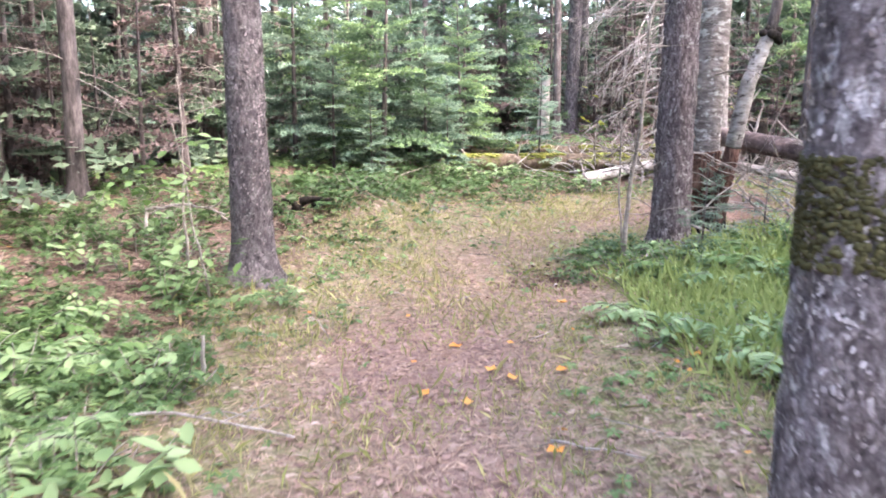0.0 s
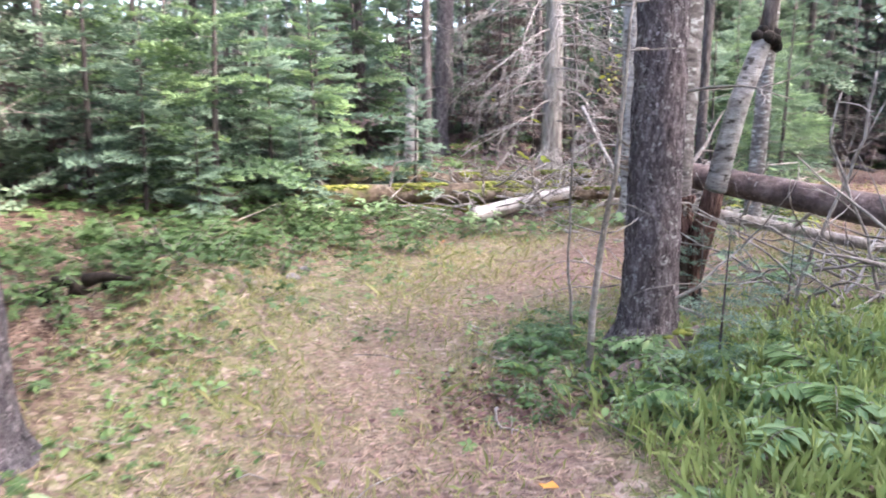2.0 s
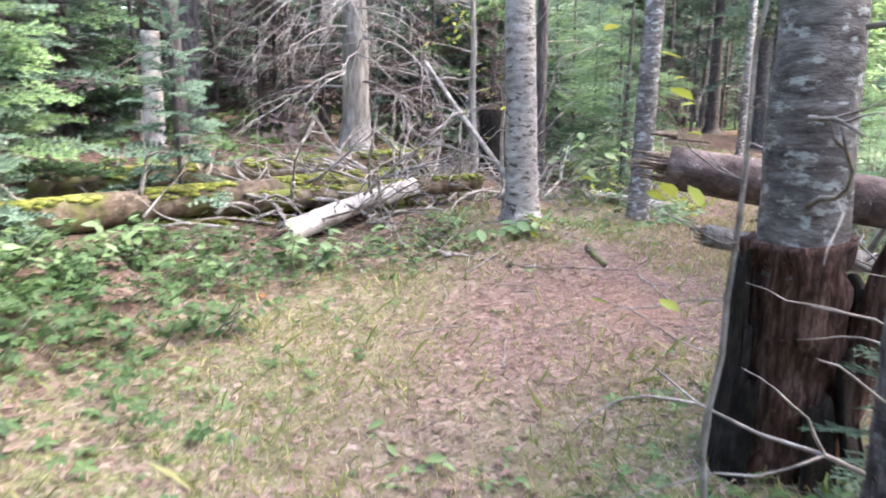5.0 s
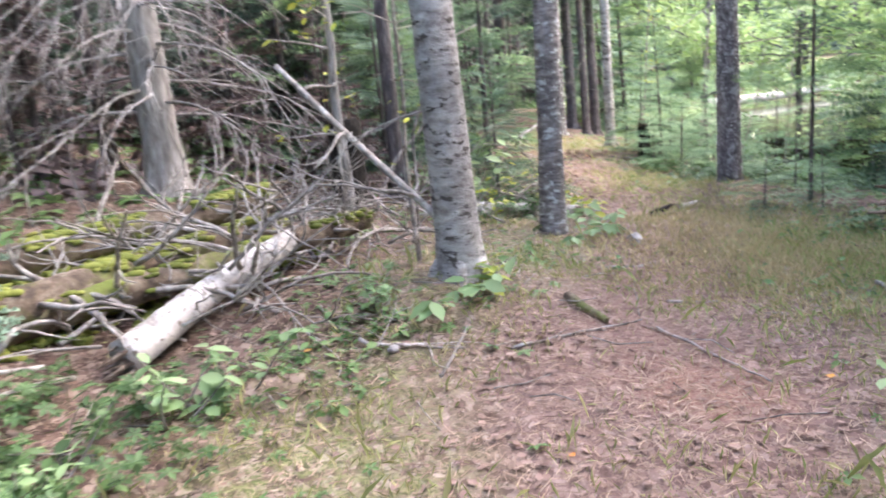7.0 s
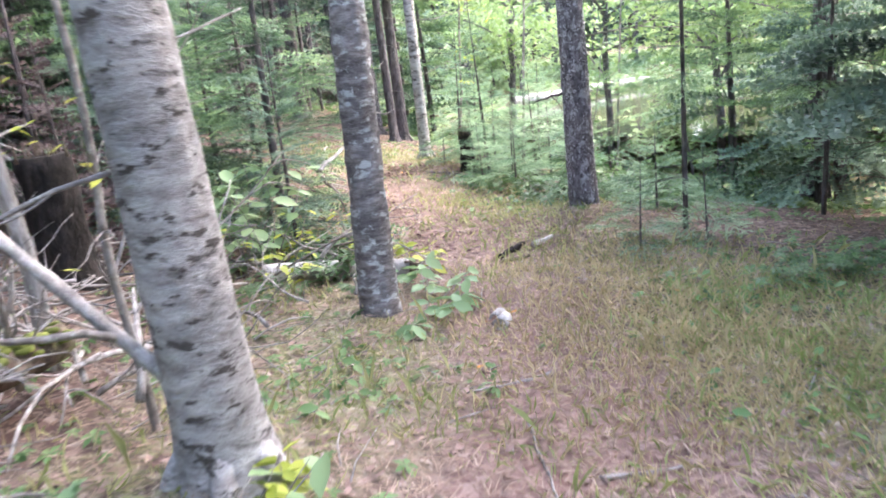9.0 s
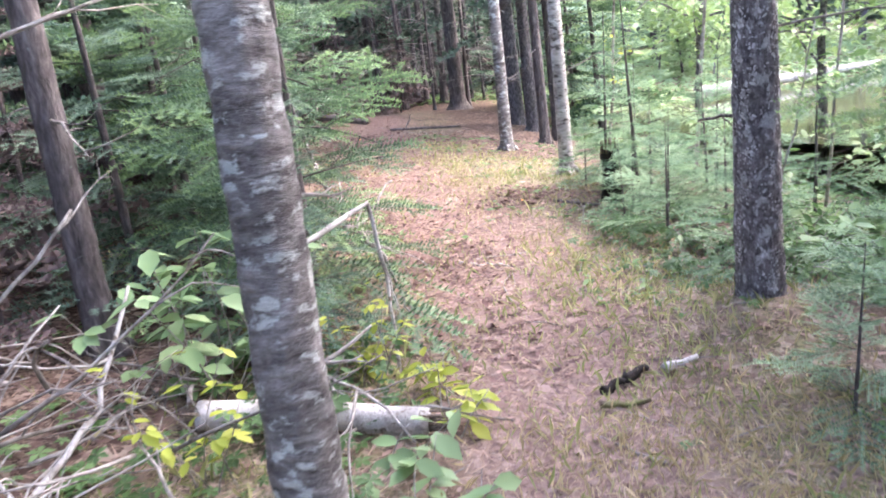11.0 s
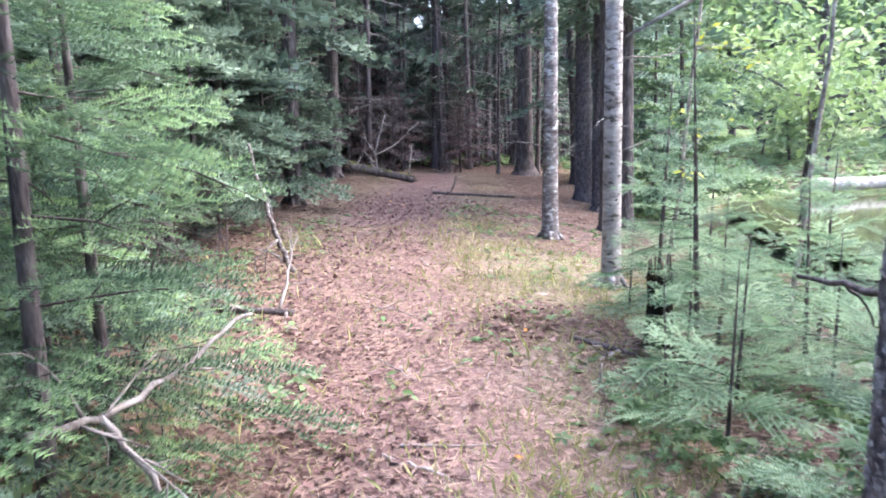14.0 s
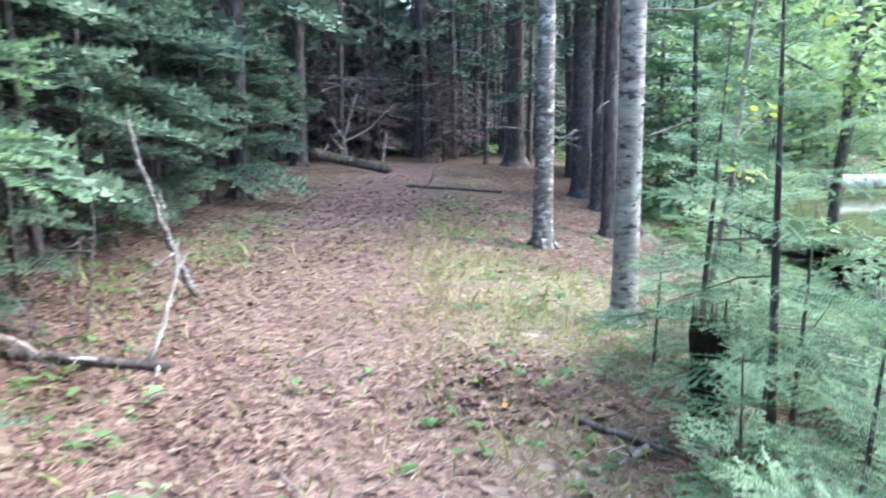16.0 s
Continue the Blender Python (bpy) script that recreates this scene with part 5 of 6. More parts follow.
def brush_pile():
    """Dead branches heaped between the logs and the birch."""
    rng = np.random.RandomState(121)
    e = thing("brush_pile", 3.4, 12.1, hz(3.4, 12.1), "heap of bare grey branches on rotten logs", "brush pile")
    for i in range(92):
        s = Buf()
        x, y = rng.normal(.0, .75), rng.normal(0, .38)
        a = rng.uniform(-1.2, 1.2) + (math.pi if rng.rand() < .5 else 0)
        z = hz(3.4 + x, 12.1 + y) - hz(3.4, 12.1) + rng.uniform(0.0, .28)
        branch(s, rng, (x, y, z), (math.cos(a), math.sin(a), rng.uniform(-.05, .75)), rng.uniform(.4, 1.3), rng.uniform(.007, .022), .16, .03, 3, 5, 1)
        part("branch", s, BARK_DEAD if i % 3 else BARK_TWIG, e)
    e = thing("brush_pile", 3.5, 6.6, hz(3.5, 6.6), "tangle of bare twigs under the hung trunk", "brush pile")
    for i in range(40):
        s = Buf()
        x, y = rng.normal(.0, .5), rng.normal(0, .4)
        a = rng.uniform(0, 6.28)
        z = hz(3.5 + x, 6.6 + y) - hz(3.5, 6.6) + rng.uniform(0.0, .35)
        branch(s, rng, (x, y, z), (math.cos(a), math.sin(a), rng.uniform(-.05, .9)), rng.uniform(.4, 1.2), rng.uniform(.006, .016), .16, .03, 3, 5, 1)
        part("branch", s, BARK_TWIG, e)
    e = thing("brush_pile", 5.6, 12.6, hz(5.6, 12.6), "fallen dead twigs in the shade behind the lichened trunk", "brush pile")
    for i in range(44):
        s = Buf()
        x, y = rng.normal(.0, .8), rng.normal(0, .5)
        a = rng.uniform(0, 6.28)
        z = hz(5.6 + x, 12.6 + y) - hz(5.6, 12.6) + rng.uniform(0.0, .2)
        branch(s, rng, (x, y, z), (math.cos(a), math.sin(a), rng.uniform(-.05, .6)), rng.uniform(.4, 1.3), rng.uniform(.006, .014), .16, .03, 3, 5, 1)
        part("branch", s, BARK_TWIG, e)
    e = thing("brush_pile", 9.4, 16.3, hz(9.4, 16.3), "thicket of thin dark dead twigs beside the trail", "brush pile")
    for i in range(46):
        s = Buf()
        x, y = rng.normal(-.05, .3), rng.normal(0, .5)
        a = rng.uniform(0, 6.28)
        z = hz(9.4 + x, 16.3 + y) - hz(9.4, 16.3)
        branch(s, rng, (x, y, z), (.5 * math.cos(a), .5 * math.sin(a), rng.uniform(.2, 1.2)), rng.uniform(.4, 1.1), rng.uniform(.004, .009), .14, .02, 3, 4, 1)
        part("branch", s, BARK_DARK, e)


brush_pile()


def stick(label, pts, r, seed=0, bark=BARK_TWIG, forks=0, name="stick"):
    """A dead branch that lies or stands where its points say."""
    rng = np.random.RandomState(seed + 130)
    p0 = np.array(pts[0], float)
    e = thing(name, *p0, label, "branch")
    q = np.array(pts, float) - p0
    t = np.linspace(0, len(q) - 1, 5 * (len(q) - 1) + 1)
    c = np.stack([np.interp(t, np.arange(len(q)), q[:, i]) for i in range(3)], 1) + rng.normal(0, min(r * .5, .007), (len(t), 3))
    b = Buf()
    tube(b, c, np.linspace(r, r * .5, len(c)), 7, r * .12, seed)
    stem = part("stem", b, bark, e, smooth=True)
    for _ in range(forks):
        s = Buf()
        i = rng.randint(1, len(c) - 1)
        d = c[i] - c[i - 1]
        branch(s, rng, c[i], d / np.linalg.norm(d) + rng.normal(0, .6, 3), rng.uniform(.15, .5), r * .5, .14, .02, 2, 4, 1)
        part("twig", s, bark, stem)
    return e


stick("pale bare branch standing up beside the hung trunk", [on(3.25, 6.9, .0), (3.3, 6.8, .8), (3.5, 6.7, 1.4), (3.55, 6.65, 1.95)], .016, 50, BARK_DEAD, 4)
stick("bent grey branch rising past the hung trunk", [on(3.6, 6.5, .0), (3.45, 6.5, .9), (3.2, 6.6, 1.5), (3.25, 6.6, 1.8)], .013, 51, BARK_TWIG, 4)
stick("forked bare branch leaning on the hung trunk", [on(3.1, 6.4, .0), (3.5, 6.6, .6), (3.9, 6.8, 1.1)], .014, 52, BARK_WHITE, 5)
lie = lambda x, y, up=.015: on(x, y, up)
stick("long thin stick across the reddish soil", [lie(4.1, 9.62), lie(3.95, 9.25), lie(3.75, 8.93)], .009, 1)
stick("crooked pale stick on the trail", [lie(3.39, 10.06), lie(3.8, 9.9), lie(4.16, 9.73)], .009, 2, forks=2)
stick("thin stick on the trail", [lie(4.85, 10.1), lie(4.55, 9.95), lie(4.23, 9.77)], .008, 3)
stick("short straight stick on the trail", [lie(4.55, 9.75), lie(4.72, 9.5)], .009, 4)
stick("bent grey branch in the grass", [lie(5.25, 8.78, .05), lie(4.95, 8.62, .07), lie(4.5, 8.38, .03)], .014, 5, BARK_DEAD, 2)
stick("grey stick in the litter before the birch", [lie(2.99, 10.2), lie(3.4, 10.35), lie(3.89, 10.48)], .010, 6)
stick("pale branch lying before the birch", [lie(3.0, 10.74), lie(3.1, 10.5), lie(3.25, 10.25)], .011, 7, BARK_DEAD, 3)
stick("dark broken log piece on the trail", [lie(4.12, 10.16, .03), lie(4.0, 9.86, .03)], .035, 8, BARK_ROT)
stick("thin pale stick across the trail", [lie(9.21, 13.11), lie(9.36, 12.95), lie(9.55, 12.77)], .009, 9)
stick("curved twig on the leaf litter", [lie(8.45, 12.24), lie(8.72, 12.5), lie(8.95, 12.6)], .008, 10, forks=2)
stick("grey stick in the leaf litter", [lie(9.08, 13.14), lie(9.12, 12.9), lie(9.18, 12.67)], .012, 11, BARK_DEAD)
stick("small upright stake of broken wood", [on(10.56, 12.86, -.03), on(10.56, 12.86, .16)], .010, 12, BARK_WHITE)
stick("bleached branch bent over among the firs", [(6.5, 11.98, 1.03), (7.3, 12.25, 1.06), (7.32, 12.2, .6), on(7.25, 12.15, .0)], .014, 13, BARK_WHITE, 2)
stick("pale dead branch in the fir thicket", [(7.58, 12.72, .84), (7.84, 12.92, .75), (8.2, 13.1, .78), (8.6, 13.3, .88)], .016, 14, BARK_TWIG, 5)
stick("dead branch hanging out of the fir thicket", [(7.84, 12.92, .75), (7.95, 12.8, .5), on(8.0, 12.7, .0)], .014, 15, BARK_DEAD, 3)
stick("bark-covered stick leaning beside the trail", [on(10.82, 16.4, .0), (10.68, 16.4, .55), (10.55, 16.38, .95), (10.44, 16.38, 1.43)], .028, 16, BARK_LICHEN, 3)
stick("bare forked branch standing on the fallen log", [(16.75, 22.35, .3), (16.75, 22.4, .8), (16.92, 22.27, 1.55)], .025, 17, BARK_DEAD, 5)
stick("bare branch slanting from the fallen log", [(16.75, 22.4, .75), (17.1, 22.1, 1.0), (17.42, 21.82, 1.39)], .016, 18, BARK_DEAD, 2)
stick("upright broken stub in the undergrowth", [on(-1.34, 3.86, -.05), on(-1.34, 3.86, .28)], .018, 19, BARK_DEAD)
stick("forked dead stick beside the spruce", [on(-2.7, 6.66, -.02), (-2.72, 6.79, .61), (-2.3, 6.7, .66), (-1.97, 6.69, .57)], .018, 20, BARK_DEAD, 3)
stick("long thin branch lying in the grass", [lie(-1.9, 3.2, .05), lie(-1.3, 3.3, .07), lie(-.7, 3.1, .04)], .010, 21, BARK_DEAD, 2)
stick("bare twig sticking out of the ferns at the clearing's edge", [lie(-.95, 10.1, .0), (-.55, 10.7, .62), (-.15, 11.25, .72)], .009, 22)
stick("thin twig on the trail", [lie(.45, 3.0), lie(.8, 2.75)], .007, 23)
stick("curved root-like twig in the bare dip", [lie(1.0, 6.5, .03), lie(.93, 6.2, .03), lie(.98, 5.9, .02)], .010, 24)
stick("black-ended rotten stick on the trail", [lie(7.86, 11.22, .05), lie(7.98, 11.14, .06)], .03, 25, BLACK_ROT)
stick("black rotten chunk of wood on the trail", [lie(7.72, 11.26, .03), lie(7.82, 11.2, .05)], .03, 31, BLACK_ROT)
stick("broken brown stick on the trail", [lie(7.55, 11.2, .03), lie(7.7, 11.0, .03)], .02, 32, BARK_ROT)
stick("pale weathered wood on the trail's edge", [lie(8.05, 11.1, .02), lie(8.18, 10.97, .03)], .028, 26, BARK_WHITE)
stick("bare shoot arching over the trail's edge", [on(5.3, 12.3, .0), (5.35, 12.3, 1.2), (5.6, 12.2, 1.9), (6.1, 12.1, 2.05)], .013, 27, BARK_TWIG, 4)
stick("grey dead branch arching in the shade", [on(5.5, 13.0, .0), (5.7, 12.9, .9), (6.1, 12.7, 1.3)], .014, 28, BARK_DEAD, 4)
stick("pale dead branch leaning in the shade", [on(5.4, 12.2, .05), (5.9, 12.5, .55), (6.3, 12.8, .9)], .016, 29, BARK_WHITE, 3)
stick("dead limb sticking out over the undergrowth", [(8.95, 10.9, 1.25), (9.4, 11.1, 1.15), (10.0, 11.6, 1.02)], .016, 30, BARK_DARK, 1)
for i, (x, y, a) in enumerate([(16.2, 19.3, 40), (14.2, 17.6, 100), (12.6, 17.5, 10), (7.2, 10.9, 70), (6.4, 10.9, 20), (2.4, 9.0, 50), (5.2, 10.3, 140), (9.9, 13.9, 80), (10.8, 15.0, 15), (12.0, 15.9, 60)]):
    dx, dy = .22 * math.cos(radians(a)), .22 * math.sin(radians(a))
    stick("small dry stick on the trail", [lie(x - dx, y - dy), lie(x + dx * .2, y + dy * .2), lie(x + dx, y + dy)], .008, 40 + i)


def bark_roll():
    e = thing("birch_bark_roll", *on(5.93, 10.59, .035), "short curled roll of pale birch bark on the trail", "bark")
    for k, (dx, dy, a) in enumerate([(0, 0, 0), (.06, .05, .5)]):
        b = Buf()
        v, f = [], []
        for i in range(2):
            for rr in (.036, .028):
                for j in range(14):
                    t = j * 5.6 / 13
                    v.append((dx + (i - .5) * .10 + 0 * t, dy + rr * math.cos(t), rr * math.sin(t)))
        for j in range(13):
            f += [(j, j + 1, 29 + j, 28 + j), (14 + j, 42 + j, 43 + j, 15 + j), (j, 14 + j, 15 + j, j + 1), (28 + j, 29 + j, 43 + j, 42 + j)]
        b.add(v, f4=f)
        part("curl", b, BARK_WHITE, e)


bark_roll()


def stump(x, y, r, h, label):
    e = thing("stump", x, y, hz(x, y), label, "stump")
    b = Buf()
    zs = np.linspace(-.15, h, 12)
    tube(b, [(0, 0, z) for z in zs], [r * (1 + .5 * math.exp(-max(0, z) / .1)) for z in zs], 22, r * .16, 7, scale=12)
    part("trunk", b, BLACK_ROT, e, smooth=True)
    s = Buf()
    rng = np.random.RandomState(int(x * 10))
    for _ in range(18):
        p = np.array((rng.normal(0, r * .5), rng.normal(0, r * .5), h - .02))
        tube(s, [p, p + (0, 0, rng.uniform(.02, .14))], (.014, .003), 4)
    tagged(part("splintered_end", s, BARK_ROT, e), kind="stuff")


stump(11.62, 13.1, .085, .52, "dark rotten stump hidden behind the slender fir")
stump(5.6, 13.4, .16, .85, "grey broken stump in the shade of the woods")


def root_hollow():
    """Black rotten roots in the undercut of the turf bank by the spruce."""
    e = thing("rotten_roots", -1.5, 7.9, hz(-1.5, 7.9), "black rotten roots in an undercut of the turf", "roots")
    rng = np.random.RandomState(9)
    for k in range(5):
        c = Buf()
        p = np.array((-.3 + .1 * k, rng.normal(0, .05), .03 + .05 * (k % 2)))
        tube(c, wander(rng, p, (rng.normal(.6, .4), -.2, rng.normal(0, .2)), .4, 6, .2, .05), np.linspace(.045, .015, 7), 9, .012, k)
        part("root", c, BLACK_ROT, e, smooth=True)


root_hollow()

# stones in the grass
for x, y, r in [(-.1, 8.88, .05), (.02, 9.2, .045), (3.05, 10.55, .03)]:
    bm = bmesh.new()
    bmesh.ops.create_icosphere(bm, subdivisions=2, radius=r)
    for v in bm.verts:
        v.co = Vector((v.co.x * 1.3, v.co.y, v.co.z * .7)) * (1 + .35 * noise.noise(v.co * 22))
    me = bpy.data.meshes.new("stone")
    bm.to_mesh(me)
    bm.free()
    me.materials.append(STONE)
    ob = tagged(new("stone", me), "small pale stone lying in the thin grass", "stone")
    ob.location = on(x, y, r * .35)

# ---- low plants ----


def leafy(label, seed, tall, stems, leaves, size, material, name="leafy_plant", spread=.35, flat=.45):
    """A low broad-leaved plant: thin stems from one foot, whorls of leaves."""
    rng = np.random.RandomState(seed)
    e = thing(name, 0, 0, -90, label, "plant")
    s = Buf()
    mats = []
    for _ in range(stems):
        a = rng.uniform(0, 6.28)
        pts = wander(rng, (rng.normal(0, spread * .2), rng.normal(0, spread * .2), -.03), (math.cos(a) * spread, math.sin(a) * spread, tall), tall * rng.uniform(.7, 1.1), 5, .10, .0)
        tube(s, pts, np.linspace(.005, .002, 6), 4)
        for k in range(leaves):
            i = rng.randint(2, 6)
            yaw = rng.uniform(0, 360)
            m = pose(*(pts[i] + rng.normal(0, .01, 3)), rng.normal(0, 18), rng.normal(12, 40 * flat), yaw) @ Matrix.Scale(size * rng.uniform(.7, 1.25), 4)
            mats.append(np.array(m))
    tagged(part("stem", s, BARK_TWIG, e), kind="stuff")
    c = Buf()
    c.stamp(LEAF_T, LEAF_F, mats)
    part("foliage", c, material, e)
    return e


def fern(label, seed, fronds, length, material):
    """A fern: arching fronds of many paired leaflets."""
    rng = np.random.RandomState(seed)
    e = thing("fern", 0, 0, -90, label, "fern")
    s, c = Buf(), Buf()
    mats = []
    for k in range(fronds):
        a = k * 6.283 / fronds + rng.uniform(-.3, .3)
        ln = length * rng.uniform(.75, 1.15)
        pts = wander(rng, (0, 0, -.02), (math.cos(a) * .8, math.sin(a) * .8, 1.0), ln, 9, .03, .17)
        tube(s, pts, np.linspace(.004, .0015, 10), 4)
        for i in range(1, 10):
            for q in (0, .5):
                p = pts[i] if q == 0 or i == 9 else (pts[i] + pts[i + 1]) / 2
                d = pts[i] - pts[i - 1]
                yaw = math.degrees(math.atan2(d[1], d[0]))
                w = ln * .30 * math.sin(math.pi * (i + q) / 11 + .25)
                for side in (-1, 1):
                    mats.append(np.array(pose(*p, 0, rng.normal(14, 8), yaw + side * rng.uniform(62, 78)) @ Matrix.Diagonal((w, w * .75, w, 1))))
    part("stem", s, BARK_TWIG, e)
    c.stamp(BLADE_T, BLADE_F, mats)
    part("frond", c, material, e)
    return e


PLANTS = {
    "low": leafy("low green herb with small oval leaves", 201, .16, 6, 6, .055, LEAF_GREEN),
    "mid": leafy("knee-high leafy green undergrowth", 202, .36, 8, 10, .062, LEAF_SHADED),
    "pale": leafy("pale green leafy undergrowth", 203, .34, 8, 8, .085, LEAF_PALE),
    "broad": leafy("broad-leaved pale green shrub seedling", 204, .34, 4, 6, .16, LEAF_PALE, "broad_leaved_plant", .5, .25),
    "yellow": leafy("seedling with yellowing leaves", 205, .35, 4, 6, .12, LEAF_YELLOW, "yellowing_plant", .45, .3),
    "tallyellow": leafy("tall seedling with bright yellow-green leaves", 208, .75, 5, 9, .10, LEAF_YELLOW, "yellowing_plant", .3, .3),
    "tallbroad": leafy("tall pale-leaved shrub with broad round leaves", 209, .85, 5, 8, .15, LEAF_PALE, "broad_leaved_plant", .3, .2),
    "fern": fern("green fern with arching fronds", 206, 8, .5, LEAF_GREEN),
    "palefern": fern("pale green fern with arching fronds", 207, 7, .42, LEAF_PALE),
}
SPOTS = {
    "tallbroad": [(6.5, 12.62, 0, 1.0), (6.72, 12.9, 100, 1.0), (6.35, 12.75, 200, .8)],
    "tallyellow": [(6.05, 11.95, 0, .75), (7.2, 12.2, 70, .7)],
    "broad": [(-1.54, 2.72, 20, 1.0), (-1.35, 2.65, 90, .8), (-1.35, 5.45, 0, .7), (7.1, 13.2, 40, 1.15), (7.35, 13.5, 100, 1.1), (6.7, 13.0, 10, 1.0), (6.2, 11.15, 60, .85), (5.85, 11.1, 0, .8),
              (3.55, 10.62, 0, .9), (3.95, 8.25, 30, 1.0), (3.8, 8.1, 140, .9), (11.2, 11.2, 0, 1.1), (10.7, 10.9, 80, 1.2), (5.1, 8.35, 10, .6), (9.0, 13.9, 0, .45), (9.3, 14.2, 0, .5), (6.45, 11.6, 0, .8)],
    "yellow": [(6.7, 12.6, 0, .9), (6.85, 11.5, 0, .8), (7.1, 11.7, 60, .9), (5.05, 8.2, 100, .6), (3.7, 10.5, 0, .8), (7.0, 12.2, 20, .8)],
    "fern": [(1.5, 7.3, 20, .5), (1.8, 7.75, 70, .55), (1.35, 6.95, 150, .45), (1.65, 7.0, 0, .5), (-.3, 10.3, 0, .6), (.5, 10.9, 40, .6), (1.8, 5.6, 0, .8), (2.3, 5.3, 50, .9), (2.7, 4.7, 0, 1.0), (10.9, 11.0, 0, 1.2), (11.3, 10.7, 120, 1.3), (10.5, 10.5, 50, 1.2), (10.0, 10.9, 0, 1.1), (11.6, 11.6, 80, 1.1), (-2.6, 4.4, 10, 1.0), (-2.1, 3.9, 0, .9), (9.9, 10.3, 0, 1.0), (12.2, 11.2, 0, 1.3)],
    "palefern": [(-1.9, 2.9, 50, 1.0), (-1.75, 3.3, 0, .9), (-2.3, 3.9, 120, 1.1), (-1.6, 3.7, 80, .8), (1.7, 7.45, 20, .5), (2.0, 8.0, 0, .5), (.1, 10.7, 0, .55), (1.1, 11.2, 30, .6), (1.65, 5.75, 0, .8), (2.0, 5.1, 0, 1.0), (2.5, 5.6, 30, .9), (-2.2, 3.6, 0, 1.0), (-2.5, 3.2, 40, 1.1), (-1.9, 4.2, 0, .8), (2.2, 3.9, 10, 1.0), (1.8, 3.3, 100, .8), (2.6, 3.3, 0, 1.1)],
    "mid": [], "pale": [], "low": []}
rng = np.random.RandomState(211)
for n, key, cx, cy, sx, sy in [(4, "pale", 2.0, 4.0, .35, .8), (16, "palefern", 2.15, 4.4, .4, .9), (8, "mid", 1.75, 6.0, .25, .35), (10, "palefern", -2.3, 3.3, .4, .5), (4, "low", -.6, 9.9, .7, .5)]:
    for _ in range(n):
        SPOTS[key].append((rng.normal(cx, sx), rng.normal(cy, sy), rng.uniform(0, 360), rng.uniform(.6, 1.15)))
rng = np.random.RandomState(210)
for n, key, cx, cy, sx, sy in [(5, "mid", -2.1, 4.0, .5, .7), (4, "pale", -2.0, 3.4, .45, .5), (3, "mid", 2.2, 4.6, .4, .9), (5, "pale", 2.1, 3.4, .4, .7), (4, "mid", 2.1, 6.0, .5, .4), (8, "low", 1.5, 6.6, .4, .5),
                               (9, "low", 1.5, 7.4, .35, .35), (8, "mid", -.6, 9.9, .6, .5), (12, "low", .6, 10.6, 1.0, .4), (10, "mid", .2, 11.1, .9, .25), (8, "low", 1.5, 7.2, .3, .4), (9, "low", 5.9, 8.6, .8, .5), (12, "low", -1.0, 7.0, .4, .5), (12, "mid", -1.1, 8.7, .6, .4), (12, "low", -.8, 6.2, .25, .6), (6, "mid", -1.3, 9.4, .5, .3), (10, "low", 6.8, 9.4, .7, .5), (8, "low", 3.1, 10.9, .4, .3), (8, "pale", 1.4, 11.1, .8, .3), (8, "mid", -2.6, 7.3, .7, .7), (10, "low", -.9, 7.8, .7, .4),
                               (8, "low", 5.6, 8.0, .7, .4), (8, "low", 5.0, 8.8, .6, .4), (9, "low", 2.6, 10.9, .5, .3), (8, "mid", 6.8, 11.9, .5, .35), (5, "mid", 9.9, 11.2, .3, .4), (8, "low", 9.2, 11.7, .3, .3),
                               (7, "mid", -2.9, 2.0, .5, .8), (12, "mid", -3.4, 7.6, .8, 1.0), (10, "pale", -2.6, 5.4, .5, .8), (5, "low", 4.4, 12.9, .7, .6), (5, "low", 2.6, 13.6, .8, .4), (8, "pale", 1.9, 2.2, .3, .5), (7, "low", 9.8, 14.6, .5, .6), (8, "mid", 11.3, 10.9, .7, .5), (7, "low", 4.8, 10.9, .4, .3)]:
    for _ in range(n):
        SPOTS[key].append((rng.normal(cx, sx), rng.normal(cy, sy), rng.uniform(0, 360), rng.uniform(.7, 1.25)))
for key, spots in SPOTS.items():
    for x, y, turn, s in spots:
        d, _s = off_trail(np.array(x), np.array(y))
        if key in ("mid", "pale", "fern", "palefern") and d < .75:
            continue
        place(PLANTS[key], x, y, turn, s, group="undergrowth plants")

# ---- forest floor cover ----


def scatter(rng, n, lo, hi, keep):
    x, y = rng.uniform(lo[0], hi[0], n), rng.uniform(lo[1], hi[1], n)
    k = rng.rand(n) < keep(x, y)
    return x[k], y[k]


def surface(x, y):
    return height(x, y) + .012


def many(name, label, category, template, x, y, z, sizes, rng, material, tip=25.0, lift=0.0, stretch=None):
    yaw = rng.uniform(0, 6.283, len(x))
    a, b = np.radians(rng.normal(0, tip, len(x))), np.radians(rng.normal(0, tip, len(x)))
    ca, sa, cb, sb, cy, sy = np.cos(a), np.sin(a), np.cos(b), np.sin(b), np.cos(yaw), np.sin(yaw)
    o, i = np.zeros_like(ca), np.ones_like(ca)
    rx = np.stack([np.stack([i, o, o], -1), np.stack([o, ca, -sa], -1), np.stack([o, sa, ca], -1)], 1)
    ry = np.stack([np.stack([cb, o, sb], -1), np.stack([o, i, o], -1), np.stack([-sb, o, cb], -1)], 1)
    rz = np.stack([np.stack([cy, -sy, o], -1), np.stack([sy, cy, o], -1), np.stack([o, o, i], -1)], 1)
    m = np.zeros((len(x), 4, 4))
    m[:, :3, :3] = (rz @ ry @ rx) * sizes[:, None, None]
    m[:, :3, 3] = np.stack([x, y, z + lift], 1)
    buf = Buf()
    buf.stamp(*template, m)
    ob = new(name, buf.mesh(name, material))
    return tagged(ob, label, category, kind="stuff")


